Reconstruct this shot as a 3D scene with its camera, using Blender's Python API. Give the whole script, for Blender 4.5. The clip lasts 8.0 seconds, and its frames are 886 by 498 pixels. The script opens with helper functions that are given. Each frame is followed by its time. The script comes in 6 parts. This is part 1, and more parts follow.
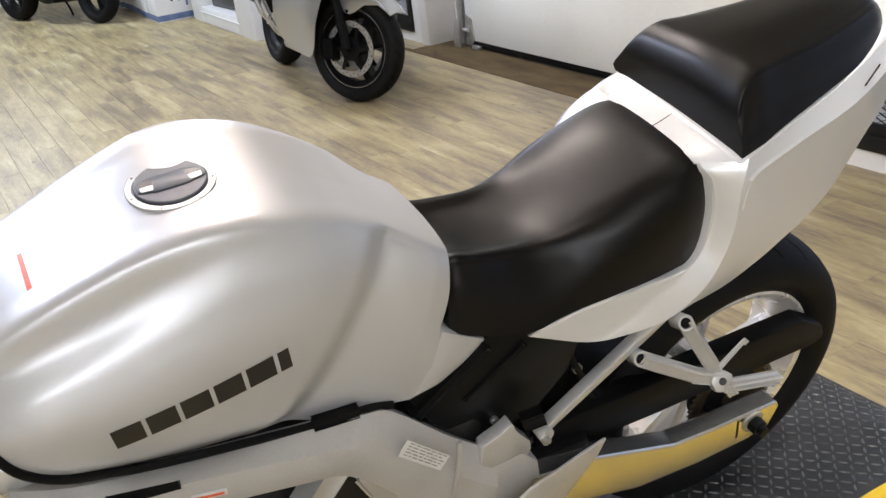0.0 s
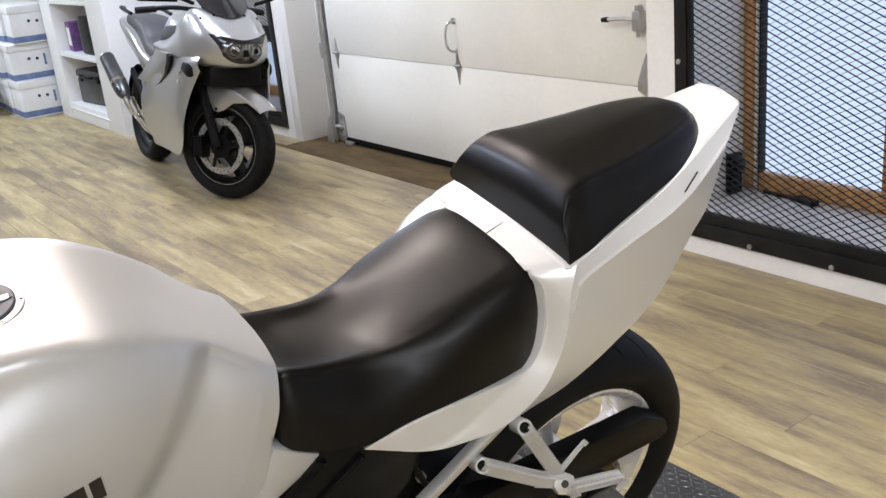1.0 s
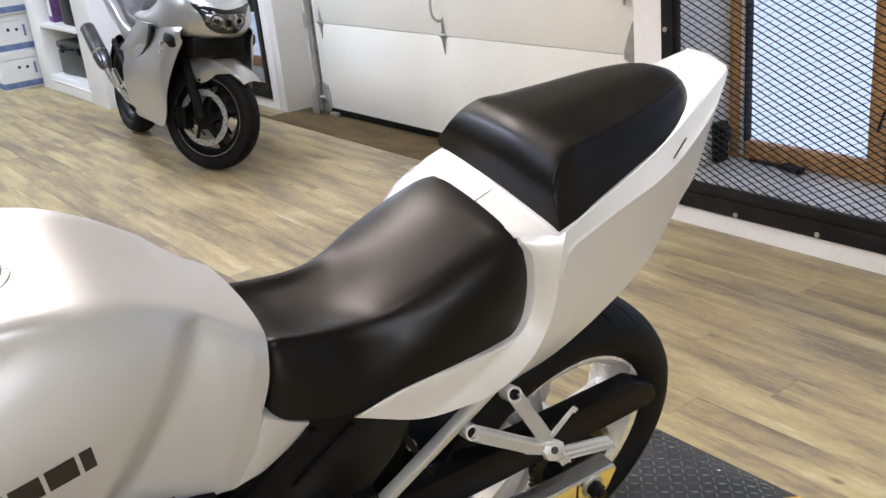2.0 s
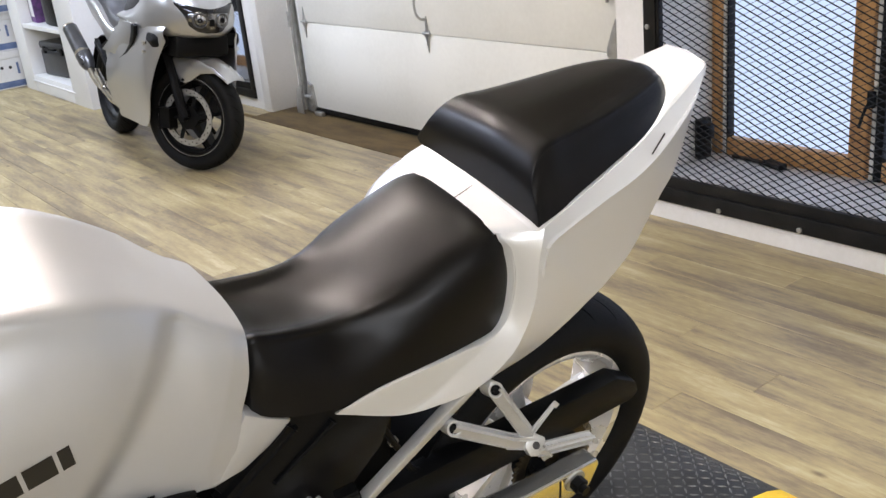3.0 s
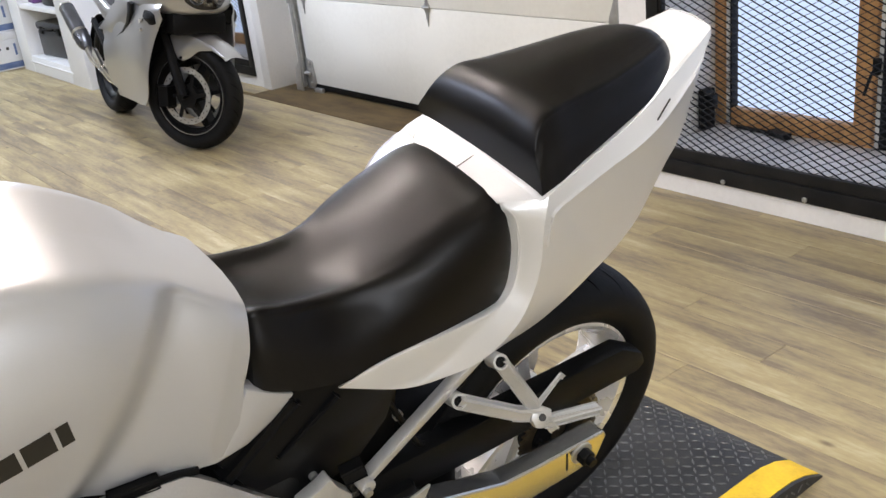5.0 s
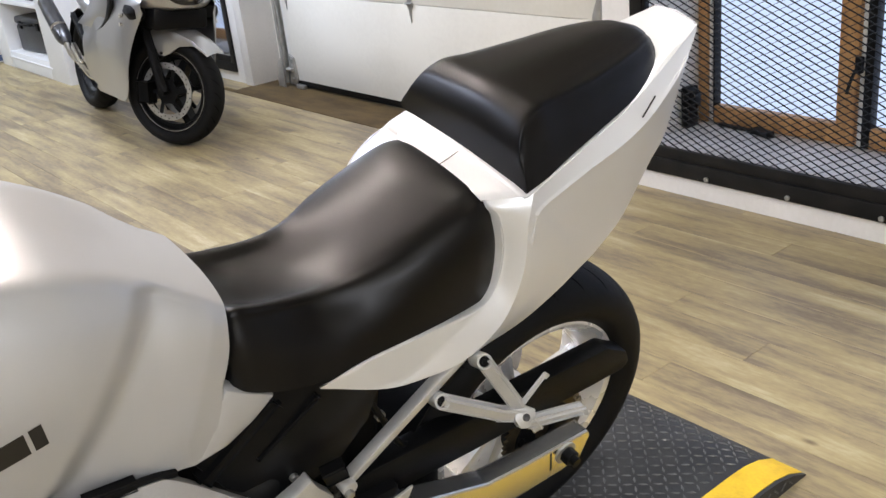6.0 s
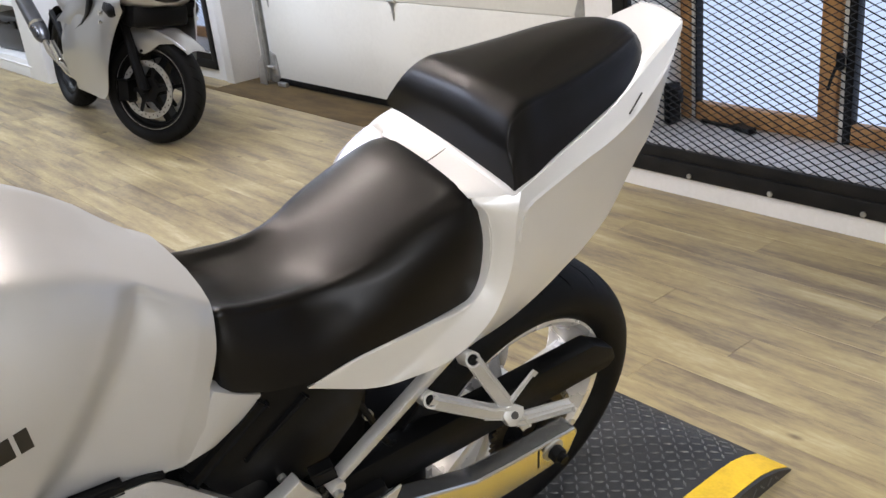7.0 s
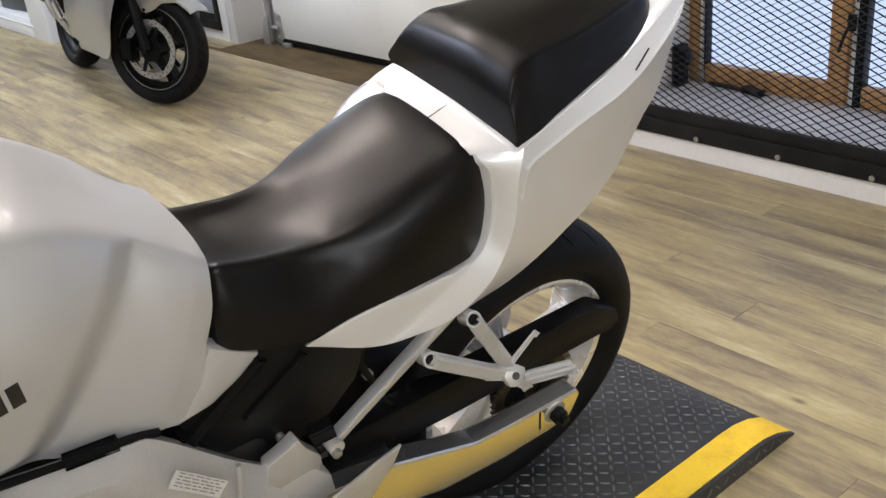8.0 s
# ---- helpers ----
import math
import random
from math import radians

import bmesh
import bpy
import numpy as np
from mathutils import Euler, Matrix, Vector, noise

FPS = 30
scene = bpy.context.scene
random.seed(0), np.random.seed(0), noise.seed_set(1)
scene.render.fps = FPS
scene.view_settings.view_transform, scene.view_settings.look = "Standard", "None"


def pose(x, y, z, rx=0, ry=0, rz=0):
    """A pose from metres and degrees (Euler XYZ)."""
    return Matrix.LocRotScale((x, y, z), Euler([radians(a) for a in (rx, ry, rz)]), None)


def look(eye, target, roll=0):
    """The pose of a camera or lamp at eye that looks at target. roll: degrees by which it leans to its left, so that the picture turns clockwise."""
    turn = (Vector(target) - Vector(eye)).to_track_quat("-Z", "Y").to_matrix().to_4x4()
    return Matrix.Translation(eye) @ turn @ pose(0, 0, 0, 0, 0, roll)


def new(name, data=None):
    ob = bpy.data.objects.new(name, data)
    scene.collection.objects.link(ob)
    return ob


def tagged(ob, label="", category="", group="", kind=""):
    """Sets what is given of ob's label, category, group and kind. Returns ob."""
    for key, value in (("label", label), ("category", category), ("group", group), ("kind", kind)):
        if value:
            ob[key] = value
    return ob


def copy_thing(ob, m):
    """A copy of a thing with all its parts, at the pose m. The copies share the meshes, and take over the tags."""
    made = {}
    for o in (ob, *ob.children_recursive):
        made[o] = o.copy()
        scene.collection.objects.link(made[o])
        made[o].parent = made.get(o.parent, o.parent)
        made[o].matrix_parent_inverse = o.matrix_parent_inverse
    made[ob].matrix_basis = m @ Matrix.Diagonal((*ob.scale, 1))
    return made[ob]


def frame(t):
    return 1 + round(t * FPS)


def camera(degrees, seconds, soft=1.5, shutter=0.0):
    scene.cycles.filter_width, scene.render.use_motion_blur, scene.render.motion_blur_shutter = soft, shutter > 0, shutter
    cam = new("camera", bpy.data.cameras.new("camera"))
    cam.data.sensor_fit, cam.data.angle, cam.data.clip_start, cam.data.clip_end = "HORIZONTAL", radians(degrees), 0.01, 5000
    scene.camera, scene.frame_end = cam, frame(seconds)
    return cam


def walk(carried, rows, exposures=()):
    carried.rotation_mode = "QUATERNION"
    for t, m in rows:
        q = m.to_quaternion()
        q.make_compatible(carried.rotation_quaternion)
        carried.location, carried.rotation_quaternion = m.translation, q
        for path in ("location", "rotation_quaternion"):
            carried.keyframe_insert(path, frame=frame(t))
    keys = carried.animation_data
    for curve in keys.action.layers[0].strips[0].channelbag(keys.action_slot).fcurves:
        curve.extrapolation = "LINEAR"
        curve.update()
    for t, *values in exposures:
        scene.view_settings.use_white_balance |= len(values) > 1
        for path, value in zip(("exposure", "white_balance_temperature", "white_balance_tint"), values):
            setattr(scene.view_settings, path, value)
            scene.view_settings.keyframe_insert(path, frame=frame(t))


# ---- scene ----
cam = camera(49.3, 8.0)
PATH = [
    (0, (0.163, 0.168, 1.398), (-1.466, 1.001, 0.592), -7.2),
    (0.1, (0.1679, 0.1811, 1.3996), (-1.4493, 1.0443, 0.5998), -7.22),
    (0.2, (0.1727, 0.1938, 1.4014), (-1.4308, 1.0921, 0.6129), -6.69),
    (0.3, (0.1773, 0.2057, 1.4033), (-1.4122, 1.1534, 0.6448), -6.28),
    (0.5, (0.186, 0.225, 1.408), (-1.374, 1.239, 0.674), -6.2),
    (0.7, (0.1931, 0.2366, 1.4138), (-1.3626, 1.2856, 0.7214), -5.52),
    (1, (0.198, 0.242, 1.419), (-1.353, 1.319, 0.758), -5.7),
    (1.2, (0.1955, 0.2409, 1.4184), (-1.3357, 1.3335, 0.7390), -4.86),
    (1.5, (0.191, 0.239, 1.416), (-1.334, 1.329, 0.718), -4.9),
    (1.7, (0.1911, 0.2391, 1.4143), (-1.3366, 1.3181, 0.7059), -5.56),
    (2.8, (0.1983, 0.2444, 1.4082), (-1.3049, 1.3430, 0.6778), -5.98),
    (3, (0.202, 0.246, 1.408), (-1.301, 1.349, 0.686), -6.0),
    (3.2, (0.2063, 0.2477, 1.4084), (-1.3042, 1.3565, 0.7091), -6.36),
    (3.5, (0.21, 0.249, 1.409), (-1.303, 1.358, 0.716), -6.6),
    (3.8, (0.2094, 0.2490, 1.4083), (-1.3101, 1.3536, 0.7220), -6.52),
    (4, (0.207, 0.249, 1.407), (-1.318, 1.341, 0.712), -7.0),
    (4.2, (0.2009, 0.2455, 1.4050), (-1.3161, 1.3311, 0.6837), -6.83),
    (4.5, (0.19, 0.239, 1.4), (-1.345, 1.297, 0.675), -6.1),
    (4.7, (0.1871, 0.2439, 1.3951), (-1.3557, 1.2847, 0.6627), -7.16),
    (5, (0.186, 0.256, 1.389), (-1.31, 1.341, 0.625), -6.9),
    (5.2, (0.1845, 0.2598, 1.3869), (-1.2982, 1.3514, 0.6059), -6.79),
    (6.3, (0.1657, 0.2670, 1.3830), (-1.2941, 1.3935, 0.6083), -6.27),
    (6.5, (0.163, 0.267, 1.383), (-1.278, 1.413, 0.601), -6.6),
    (6.8, (0.1606, 0.2651, 1.3828), (-1.2902, 1.4064, 0.6130), -6.48),
    (7, (0.16, 0.264, 1.382), (-1.287, 1.402, 0.6), -6.3),
    (7.2, (0.1598, 0.2693, 1.3798), (-1.2984, 1.3835, 0.5847), -6.48),
    (7.5, (0.159, 0.279, 1.374), (-1.277, 1.403, 0.554), -7.4),
    (7.8, (0.1546, 0.2790, 1.3669), (-1.2803, 1.4143, 0.5594), -7.3),
    (8, (0.15, 0.279, 1.362), (-1.286, 1.384, 0.516), -6.2),
]
EXPOSURES = [(0.0, 0.15), (0.5, 0.19), (1.0, 0.22), (1.5, 0.25), (3.0, 0.26), (5.0, 0.25), (6.5, 0.21), (8.0, 0.11)]
walk(cam, [(t, look(eye, target, roll)) for t, eye, target, roll in PATH], EXPOSURES)

# ---- world and large lights ----
world = bpy.data.worlds.new("world")
scene.world = world
world.use_nodes = True
sky = world.node_tree.nodes.new("ShaderNodeTexSky")
sky.sky_type, sky.sun_disc = "NISHITA", False
sky.sun_elevation, sky.sun_rotation = radians(35), radians(150)
world.node_tree.nodes["Background"].inputs[1].default_value = 0.1
world.node_tree.links.new(sky.outputs[0], world.node_tree.nodes["Background"].inputs[0])

CEILING = 2.75
# x, y, length, width, watts, colour; out of view, placed to suit brightness and reflections
UNSEEN_CEILING_LIGHTS = [
    (-2.15, 0.95, 0.12, 1.0, 33, (1.0, 0.86, 0.80)),
    (-5.3, 2.2, 1.2, 0.6, 54, (0.84, 0.93, 1.20)),
    (-2.95, -0.45, 0.9, 0.75, 58, (0.82, 0.93, 1.24)),
    (-6.6, 0.6, 1.2, 0.3, 40, (0.84, 0.93, 1.20)),
    (-9.6, 0.8, 1.2, 0.3, 84, (0.82, 0.93, 1.10)),
    (2.2, -1.0, 1.6, 3.0, 84, (0.86, 0.93, 1.08)),
]
# the last bulb belongs to the added floor spot
BULBS = [(0.9, -0.2), (0.9, 0.15), (1.35, -0.2), (1.35, 0.15), (-2.62, 1.62), (-2.72, 1.93), (-3.12, 1.52), (-3.48, 1.92), (-1.36, 1.50), (-0.36, 1.72)]


def aim(name, where, target, size, watts, colour, size_y=None):
    lamp = bpy.data.lights.new(name, "AREA")
    lamp.shape = "RECTANGLE"
    lamp.size, lamp.size_y = size, size_y or size
    lamp.energy, lamp.color = watts, colour
    ob = new(name, lamp)
    ob.matrix_world = look(where, target)
    return ob


for lx, ly, ll, lw, watts, tone in UNSEEN_CEILING_LIGHTS:
    aim("unseen_ceiling_lamp", (lx, ly, CEILING - 0.075), (lx, ly + 0.001, 0), ll, watts, tone, lw)
# an added spot, source unseen, that brightens the floor by the platform's end
floor_fill_spot = bpy.data.lights.new("floor_fill_spot", "SPOT")
floor_fill_spot.energy, floor_fill_spot.color = 118, (0.95, 0.95, 0.96)
floor_fill_spot.spot_size, floor_fill_spot.spot_blend, floor_fill_spot.shadow_soft_size = radians(53), 1.0, 0.03
new("floor_fill_spot", floor_fill_spot).matrix_world = look((-0.36, 1.72, CEILING - 0.21), (-0.50, 1.84, 0))


# ---- materials ----
def material(name, colour, rough=0.5, metal=0.0, second=None, scale=6.0, fine=90.0, bump=0.0, bump_scale=300.0,
             coat=0.0, coat_rough=0.05, spread=0.12, stretch=(1, 1, 1), random_tone=0.0, rough_spread=0.08, spec=0.5):
    """A surface with broad stains and fine grain, in object space."""
    m = bpy.data.materials.new(name)
    m.use_nodes = True
    nt = m.node_tree
    n, l = nt.nodes, nt.links
    b = n["Principled BSDF"]
    tc = n.new("ShaderNodeTexCoord")
    mp = n.new("ShaderNodeMapping")
    mp.inputs["Scale"].default_value = stretch
    l.new(tc.outputs["Object"], mp.inputs[0])
    broad, grain = n.new("ShaderNodeTexNoise"), n.new("ShaderNodeTexNoise")
    broad.inputs["Scale"].default_value, grain.inputs["Scale"].default_value = scale, fine
    broad.inputs["Detail"].default_value = 5
    l.new(mp.outputs[0], broad.inputs[0])
    l.new(mp.outputs[0], grain.inputs[0])
    dark = second or tuple(c * (1 - spread * 2) for c in colour)
    ramp = n.new("ShaderNodeValToRGB")
    ramp.color_ramp.elements[0].color = (*dark, 1)
    ramp.color_ramp.elements[1].color = (*colour, 1)
    ramp.color_ramp.elements[0].position, ramp.color_ramp.elements[1].position = 0.3, 0.62
    add = n.new("ShaderNodeMath")
    add.operation = "MULTIPLY_ADD"
    l.new(grain.outputs[0], add.inputs[0])
    add.inputs[1].default_value = 0.35
    l.new(broad.outputs[0], add.inputs[2])
    sub = n.new("ShaderNodeMath")
    sub.operation = "SUBTRACT"
    l.new(add.outputs[0], sub.inputs[0])
    sub.inputs[1].default_value = 0.17
    last = sub
    if random_tone:
        info = n.new("ShaderNodeObjectInfo")
        rt = n.new("ShaderNodeMath")
        rt.operation = "MULTIPLY_ADD"
        l.new(info.outputs["Random"], rt.inputs[0])
        rt.inputs[1].default_value = random_tone
        l.new(sub.outputs[0], rt.inputs[2])
        last = rt
    l.new(last.outputs[0], ramp.inputs[0])
    l.new(ramp.outputs[0], b.inputs["Base Color"])
    mr = n.new("ShaderNodeMapRange")
    mr.inputs["To Min"].default_value, mr.inputs["To Max"].default_value = max(0.02, rough - rough_spread), rough + rough_spread
    l.new(broad.outputs[0], mr.inputs[0])
    l.new(mr.outputs[0], b.inputs["Roughness"])
    b.inputs["Metallic"].default_value = metal
    b.inputs["Coat Weight"].default_value = coat
    b.inputs["Coat Roughness"].default_value = coat_rough
    b.inputs["Specular IOR Level"].default_value = spec
    if bump:
        fineb = n.new("ShaderNodeTexNoise")
        fineb.inputs["Scale"].default_value = bump_scale
        fineb.inputs["Detail"].default_value = 3
        l.new(mp.outputs[0], fineb.inputs[0])
        bp = n.new("ShaderNodeBump")
        bp.inputs["Strength"].default_value = bump
        bp.inputs["Distance"].default_value = 0.002
        l.new(fineb.outputs[0], bp.inputs["Height"])
        l.new(bp.outputs[0], b.inputs["Normal"])
    return m


def glow(name, colour, strength):
    m = bpy.data.materials.new(name)
    m.use_nodes = True
    n = m.node_tree.nodes
    n.remove(n["Principled BSDF"])
    e = n.new("ShaderNodeEmission")
    e.inputs[0].default_value, e.inputs[1].default_value = (*colour, 1), strength
    m.node_tree.links.new(e.outputs[0], n["Material Output"].inputs[0])
    return m


def plank_material():
    """Printed oak vinyl: streaks along x, tone by plank, scattered dark knots."""
    m = bpy.data.materials.new("oak_vinyl_plank")
    m.use_nodes = True
    n, l = m.node_tree.nodes, m.node_tree.links
    b = n["Principled BSDF"]
    geo = n.new("ShaderNodeNewGeometry")
    info = n.new("ShaderNodeObjectInfo")
    sep = n.new("ShaderNodeCombineXYZ")
    k = n.new("ShaderNodeMath")
    k.operation = "MULTIPLY"
    l.new(geo.outputs["Random Per Island"], k.inputs[0])
    k.inputs[1].default_value = 37.0
    k2 = n.new("ShaderNodeMath")
    k2.operation = "MULTIPLY_ADD"
    l.new(info.outputs["Random"], k2.inputs[0])
    k2.inputs[1].default_value = 53.0
    l.new(k.outputs[0], k2.inputs[2])
    l.new(k2.outputs[0], sep.inputs[2])
    add = n.new("ShaderNodeVectorMath")
    add.operation = "ADD"
    l.new(geo.outputs["Position"], add.inputs[0])
    l.new(sep.outputs[0], add.inputs[1])

    def noise_at(stretch, scale, detail, rough=0.55):
        mp = n.new("ShaderNodeMapping")
        mp.inputs["Scale"].default_value = stretch
        l.new(add.outputs[0], mp.inputs[0])
        t = n.new("ShaderNodeTexNoise")
        t.inputs["Scale"].default_value, t.inputs["Detail"].default_value, t.inputs["Roughness"].default_value = scale, detail, rough
        l.new(mp.outputs[0], t.inputs[0])
        return t

    streak = noise_at((0.9, 8.0, 1), 2.2, 5, 0.60)
    patch = noise_at((0.9, 4.2, 1), 1.9, 3)
    fleck = noise_at((10, 34, 1), 2.6, 4, 0.6)
    grain = noise_at((6, 110, 1), 2.0, 3)
    ramp = n.new("ShaderNodeValToRGB")
    r = ramp.color_ramp
    r.elements[0].position, r.elements[0].color = 0.36, (0.150, 0.112, 0.066, 1)
    r.elements[1].position, r.elements[1].color = 0.74, (0.52, 0.455, 0.275, 1)
    for pos, col in ((0.45, (0.205, 0.160, 0.098, 1)), (0.53, (0.305, 0.240, 0.128, 1)), (0.60, (0.372, 0.298, 0.150, 1)), (0.66, (0.43, 0.362, 0.205, 1))):
        r.elements.new(pos).color = col

    def math(op, a, bb, c=None):
        q = n.new("ShaderNodeMath")
        q.operation = op
        for i, v in enumerate((a, bb, c)):
            if v is None:
                continue
            if isinstance(v, (int, float)):
                q.inputs[i].default_value = v
            else:
                l.new(v, q.inputs[i])
        return q.outputs[0]

    tone = math("MULTIPLY_ADD", grain.outputs[0], 0.09, math("MULTIPLY_ADD", fleck.outputs[0], 0.21, math("MULTIPLY_ADD", patch.outputs[0], 0.50, math("MULTIPLY", streak.outputs[0], 0.50))))
    tone = math("ADD", tone, math("MULTIPLY_ADD", info.outputs["Random"], 0.08, -0.162))
    l.new(tone, ramp.inputs[0])
    # knots
    mk = n.new("ShaderNodeMapping")
    mk.inputs["Scale"].default_value = (4.0, 8.5, 1)
    l.new(add.outputs[0], mk.inputs[0])
    vor = n.new("ShaderNodeTexVoronoi")
    vor.inputs["Scale"].default_value = 1.0
    l.new(mk.outputs[0], vor.inputs[0])
    spot = n.new("ShaderNodeMapRange")
    spot.inputs["From Min"].default_value, spot.inputs["From Max"].default_value = 0.03, 0.11
    spot.inputs["To Min"].default_value, spot.inputs["To Max"].default_value = 0.8, 0.0
    l.new(vor.outputs["Distance"], spot.inputs[0])
    few = math("GREATER_THAN", math("FRACT", math("MULTIPLY", vor.outputs["Color"], 7.0), 0.0), 0.4)
    mix = n.new("ShaderNodeMix")
    mix.data_type = "RGBA"
    l.new(math("MULTIPLY", spot.outputs[0], few), mix.inputs["Factor"])
    l.new(ramp.outputs[0], mix.inputs["A"])
    mix.inputs["B"].default_value = (0.09, 0.06, 0.035, 1)
    l.new(mix.outputs["Result"], b.inputs["Base Color"])
    rr = n.new("ShaderNodeMapRange")
    rr.inputs["To Min"].default_value, rr.inputs["To Max"].default_value = 0.34, 0.52
    l.new(patch.outputs[0], rr.inputs[0])
    l.new(rr.outputs[0], b.inputs["Roughness"])
    bp = n.new("ShaderNodeBump")
    bp.inputs["Strength"].default_value, bp.inputs["Distance"].default_value = 0.12, 0.0008
    l.new(grain.outputs[0], bp.inputs["Height"])
    l.new(bp.outputs[0], b.inputs["Normal"])
    return m


SILVER = material("silver_paint", (0.55, 0.548, 0.55), 0.38, 0.32, scale=3, fine=900, spread=0.02, coat_rough=0.07, coat=0.45, rough_spread=0.03)
PEARL = material("pearl_white_paint", (0.78, 0.773, 0.765), 0.34, 0.25, scale=3, fine=900, spread=0.02, coat=0.3, coat_rough=0.12, rough_spread=0.03)
SILVER_OLD = material("silver_grey_paint", (0.43, 0.43, 0.428), 0.30, 0.72, scale=4, fine=700, spread=0.02, coat=0.35, rough_spread=0.02)
VINYL = material("black_seat_vinyl", (0.0034, 0.0028, 0.0026), 0.36, 0.0, scale=5, fine=400, bump=0.2, bump_scale=900, spread=0.1, rough_spread=0.03, spec=0.19, coat=0.12, coat_rough=0.20)
VINYL_GREY = material("grey_seat_vinyl", (0.06, 0.06, 0.063), 0.5, 0.0, scale=9, fine=300, bump=0.2, bump_scale=500)
RUBBER = material("tyre_rubber", (0.008, 0.008, 0.0083), 0.58, 0.0, scale=12, fine=200, bump=0.3, bump_scale=400, spec=0.13)
GROOVE_SHADE = material("tyre_groove_shade", (0.0015, 0.0015, 0.0015), 0.9, 0.0, spec=0.02)
MAT_RUBBER = material("diamond_rubber", (0.021, 0.0215, 0.0225), 0.45, 0.0, second=(0.042, 0.042, 0.042), scale=7, fine=120, bump=0.25, bump_scale=250)
YELLOW = material("yellow_rubber", (0.86, 0.56, 0.03), 0.5, 0.0, second=(0.68, 0.42, 0.022), scale=16, fine=140, bump=0.3, bump_scale=120)
SPAR = material("painted_frame_spar", (0.52, 0.505, 0.48), 0.46, 0.35, second=(0.45, 0.435, 0.41), scale=9, fine=300, bump=0.2, bump_scale=420)
CAST = material("cast_aluminium", (0.66, 0.655, 0.645), 0.34, 0.6, scale=14, fine=300, spread=0.06, bump=0.15, bump_scale=500)
POLISHED = material("polished_aluminium", (0.78, 0.77, 0.75), 0.16, 1.0, scale=10, fine=300, spread=0.03)
BRUSHED = material("brushed_swingarm", (0.76, 0.75, 0.73), 0.24, 0.95, scale=5, fine=200, spread=0.015, rough_spread=0.02)
REFLECTOR = material("headlight_reflector", (0.34, 0.34, 0.34), 0.26, 0.9, second=(0.03, 0.03, 0.032), scale=26, fine=90, stretch=(1, 2.2, 0.6))
PANEL = material("satin_panel_plastic", (0.006, 0.006, 0.0063), 0.36, 0.0, scale=8, fine=300, bump=0.15, bump_scale=600, spec=0.14)
MUFFLER = material("grey_steel_muffler", (0.11, 0.11, 0.112), 0.3, 0.7, scale=10, fine=200)
RIM = material("silver_rim_paint", (0.80, 0.79, 0.775), 0.28, 0.45, scale=8, fine=300, spread=0.03)
BLACK_METAL = material("satin_black_metal", (0.006, 0.006, 0.0063), 0.40, 0.0, scale=12, fine=200, bump=0.1, spec=0.14)
BLACK_PLASTIC = material("black_plastic", (0.005, 0.005, 0.0052), 0.42, 0.0, scale=10, fine=300, bump=0.25, bump_scale=700, spec=0.12)
ENGINE = material("engine_grey", (0.010, 0.010, 0.010), 0.5, 0.2, scale=14, fine=150, bump=0.2)
CHAIN = material("oiled_chain", (0.26, 0.24, 0.20), 0.4, 0.85, second=(0.03, 0.025, 0.02), scale=40, fine=300)
BRASS = material("gold_sprocket", (0.13, 0.10, 0.055), 0.4, 0.8, second=(0.06, 0.045, 0.03), scale=30, fine=300)
STEEL = material("zinc_steel", (0.50, 0.50, 0.48), 0.42, 0.8, second=(0.36, 0.35, 0.33), scale=18, fine=200, bump=0.1)
CAP_GREY = material("blue_grey_cap", (0.085, 0.092, 0.112), 0.42, 0.1, scale=20, fine=300)
ORANGE = material("orange_sticker", (0.75, 0.12, 0.04), 0.4, scale=40, fine=300)
# for print, and to colour in the shade of small holes and recesses
PRINT_AND_SHADE = material("dark_print_and_shade", (0.022, 0.02, 0.018), 0.35, scale=40, fine=300)
LABEL = material("white_label", (0.66, 0.65, 0.62), 0.45, scale=50, fine=400, spread=0.05)
LABEL_PRINT = material("grey_print", (0.30, 0.29, 0.28), 0.5, scale=60, fine=400)
PLANK = plank_material()
THRESHOLD = material("stained_threshold", (0.115, 0.078, 0.034), 0.7, second=(0.052, 0.034, 0.016), scale=4, fine=60, stretch=(1, 3, 1), bump=0.2, bump_scale=80, spec=0.15)
WALL = material("white_wall_paint", (0.78, 0.76, 0.72), 0.55, second=(0.70, 0.68, 0.63), scale=1.6, fine=60, bump=0.15, bump_scale=120)
CEIL = material("ceiling_paint", (0.80, 0.79, 0.76), 0.7, scale=2, fine=60, spread=0.03)
DOOR = material("cream_door_steel", (0.76, 0.74, 0.66), 0.42, second=(0.70, 0.68, 0.60), scale=1.8, fine=40, bump=0.06, bump_scale=60)
CAGE = material("black_angle_iron", (0.008, 0.008, 0.008), 0.45, 0.0, second=(0.016, 0.015, 0.014), scale=10, fine=150, bump=0.2, spec=0.18)
WOOD = material("amber_window_wood", (0.56, 0.31, 0.12), 0.45, second=(0.36, 0.18, 0.065), scale=5, fine=80, stretch=(6, 6, 1), bump=0.1)
SILL = material("painted_sill", (0.78, 0.77, 0.75), 0.5, second=(0.55, 0.53, 0.50), scale=4, fine=90, bump=0.15)
PAPER = material("white_box_card", (0.75, 0.75, 0.74), 0.7, scale=4, fine=60, spread=0.05)
BLUE = material("blue_box_print", (0.10, 0.15, 0.28), 0.65, second=(0.16, 0.21, 0.34), scale=20, fine=90)
PURPLE = material("purple_pack", (0.14, 0.05, 0.20), 0.5, second=(0.06, 0.03, 0.10), scale=20)
BIN = material("dark_grey_case", (0.045, 0.046, 0.048), 0.45, scale=10, fine=150, bump=0.2)
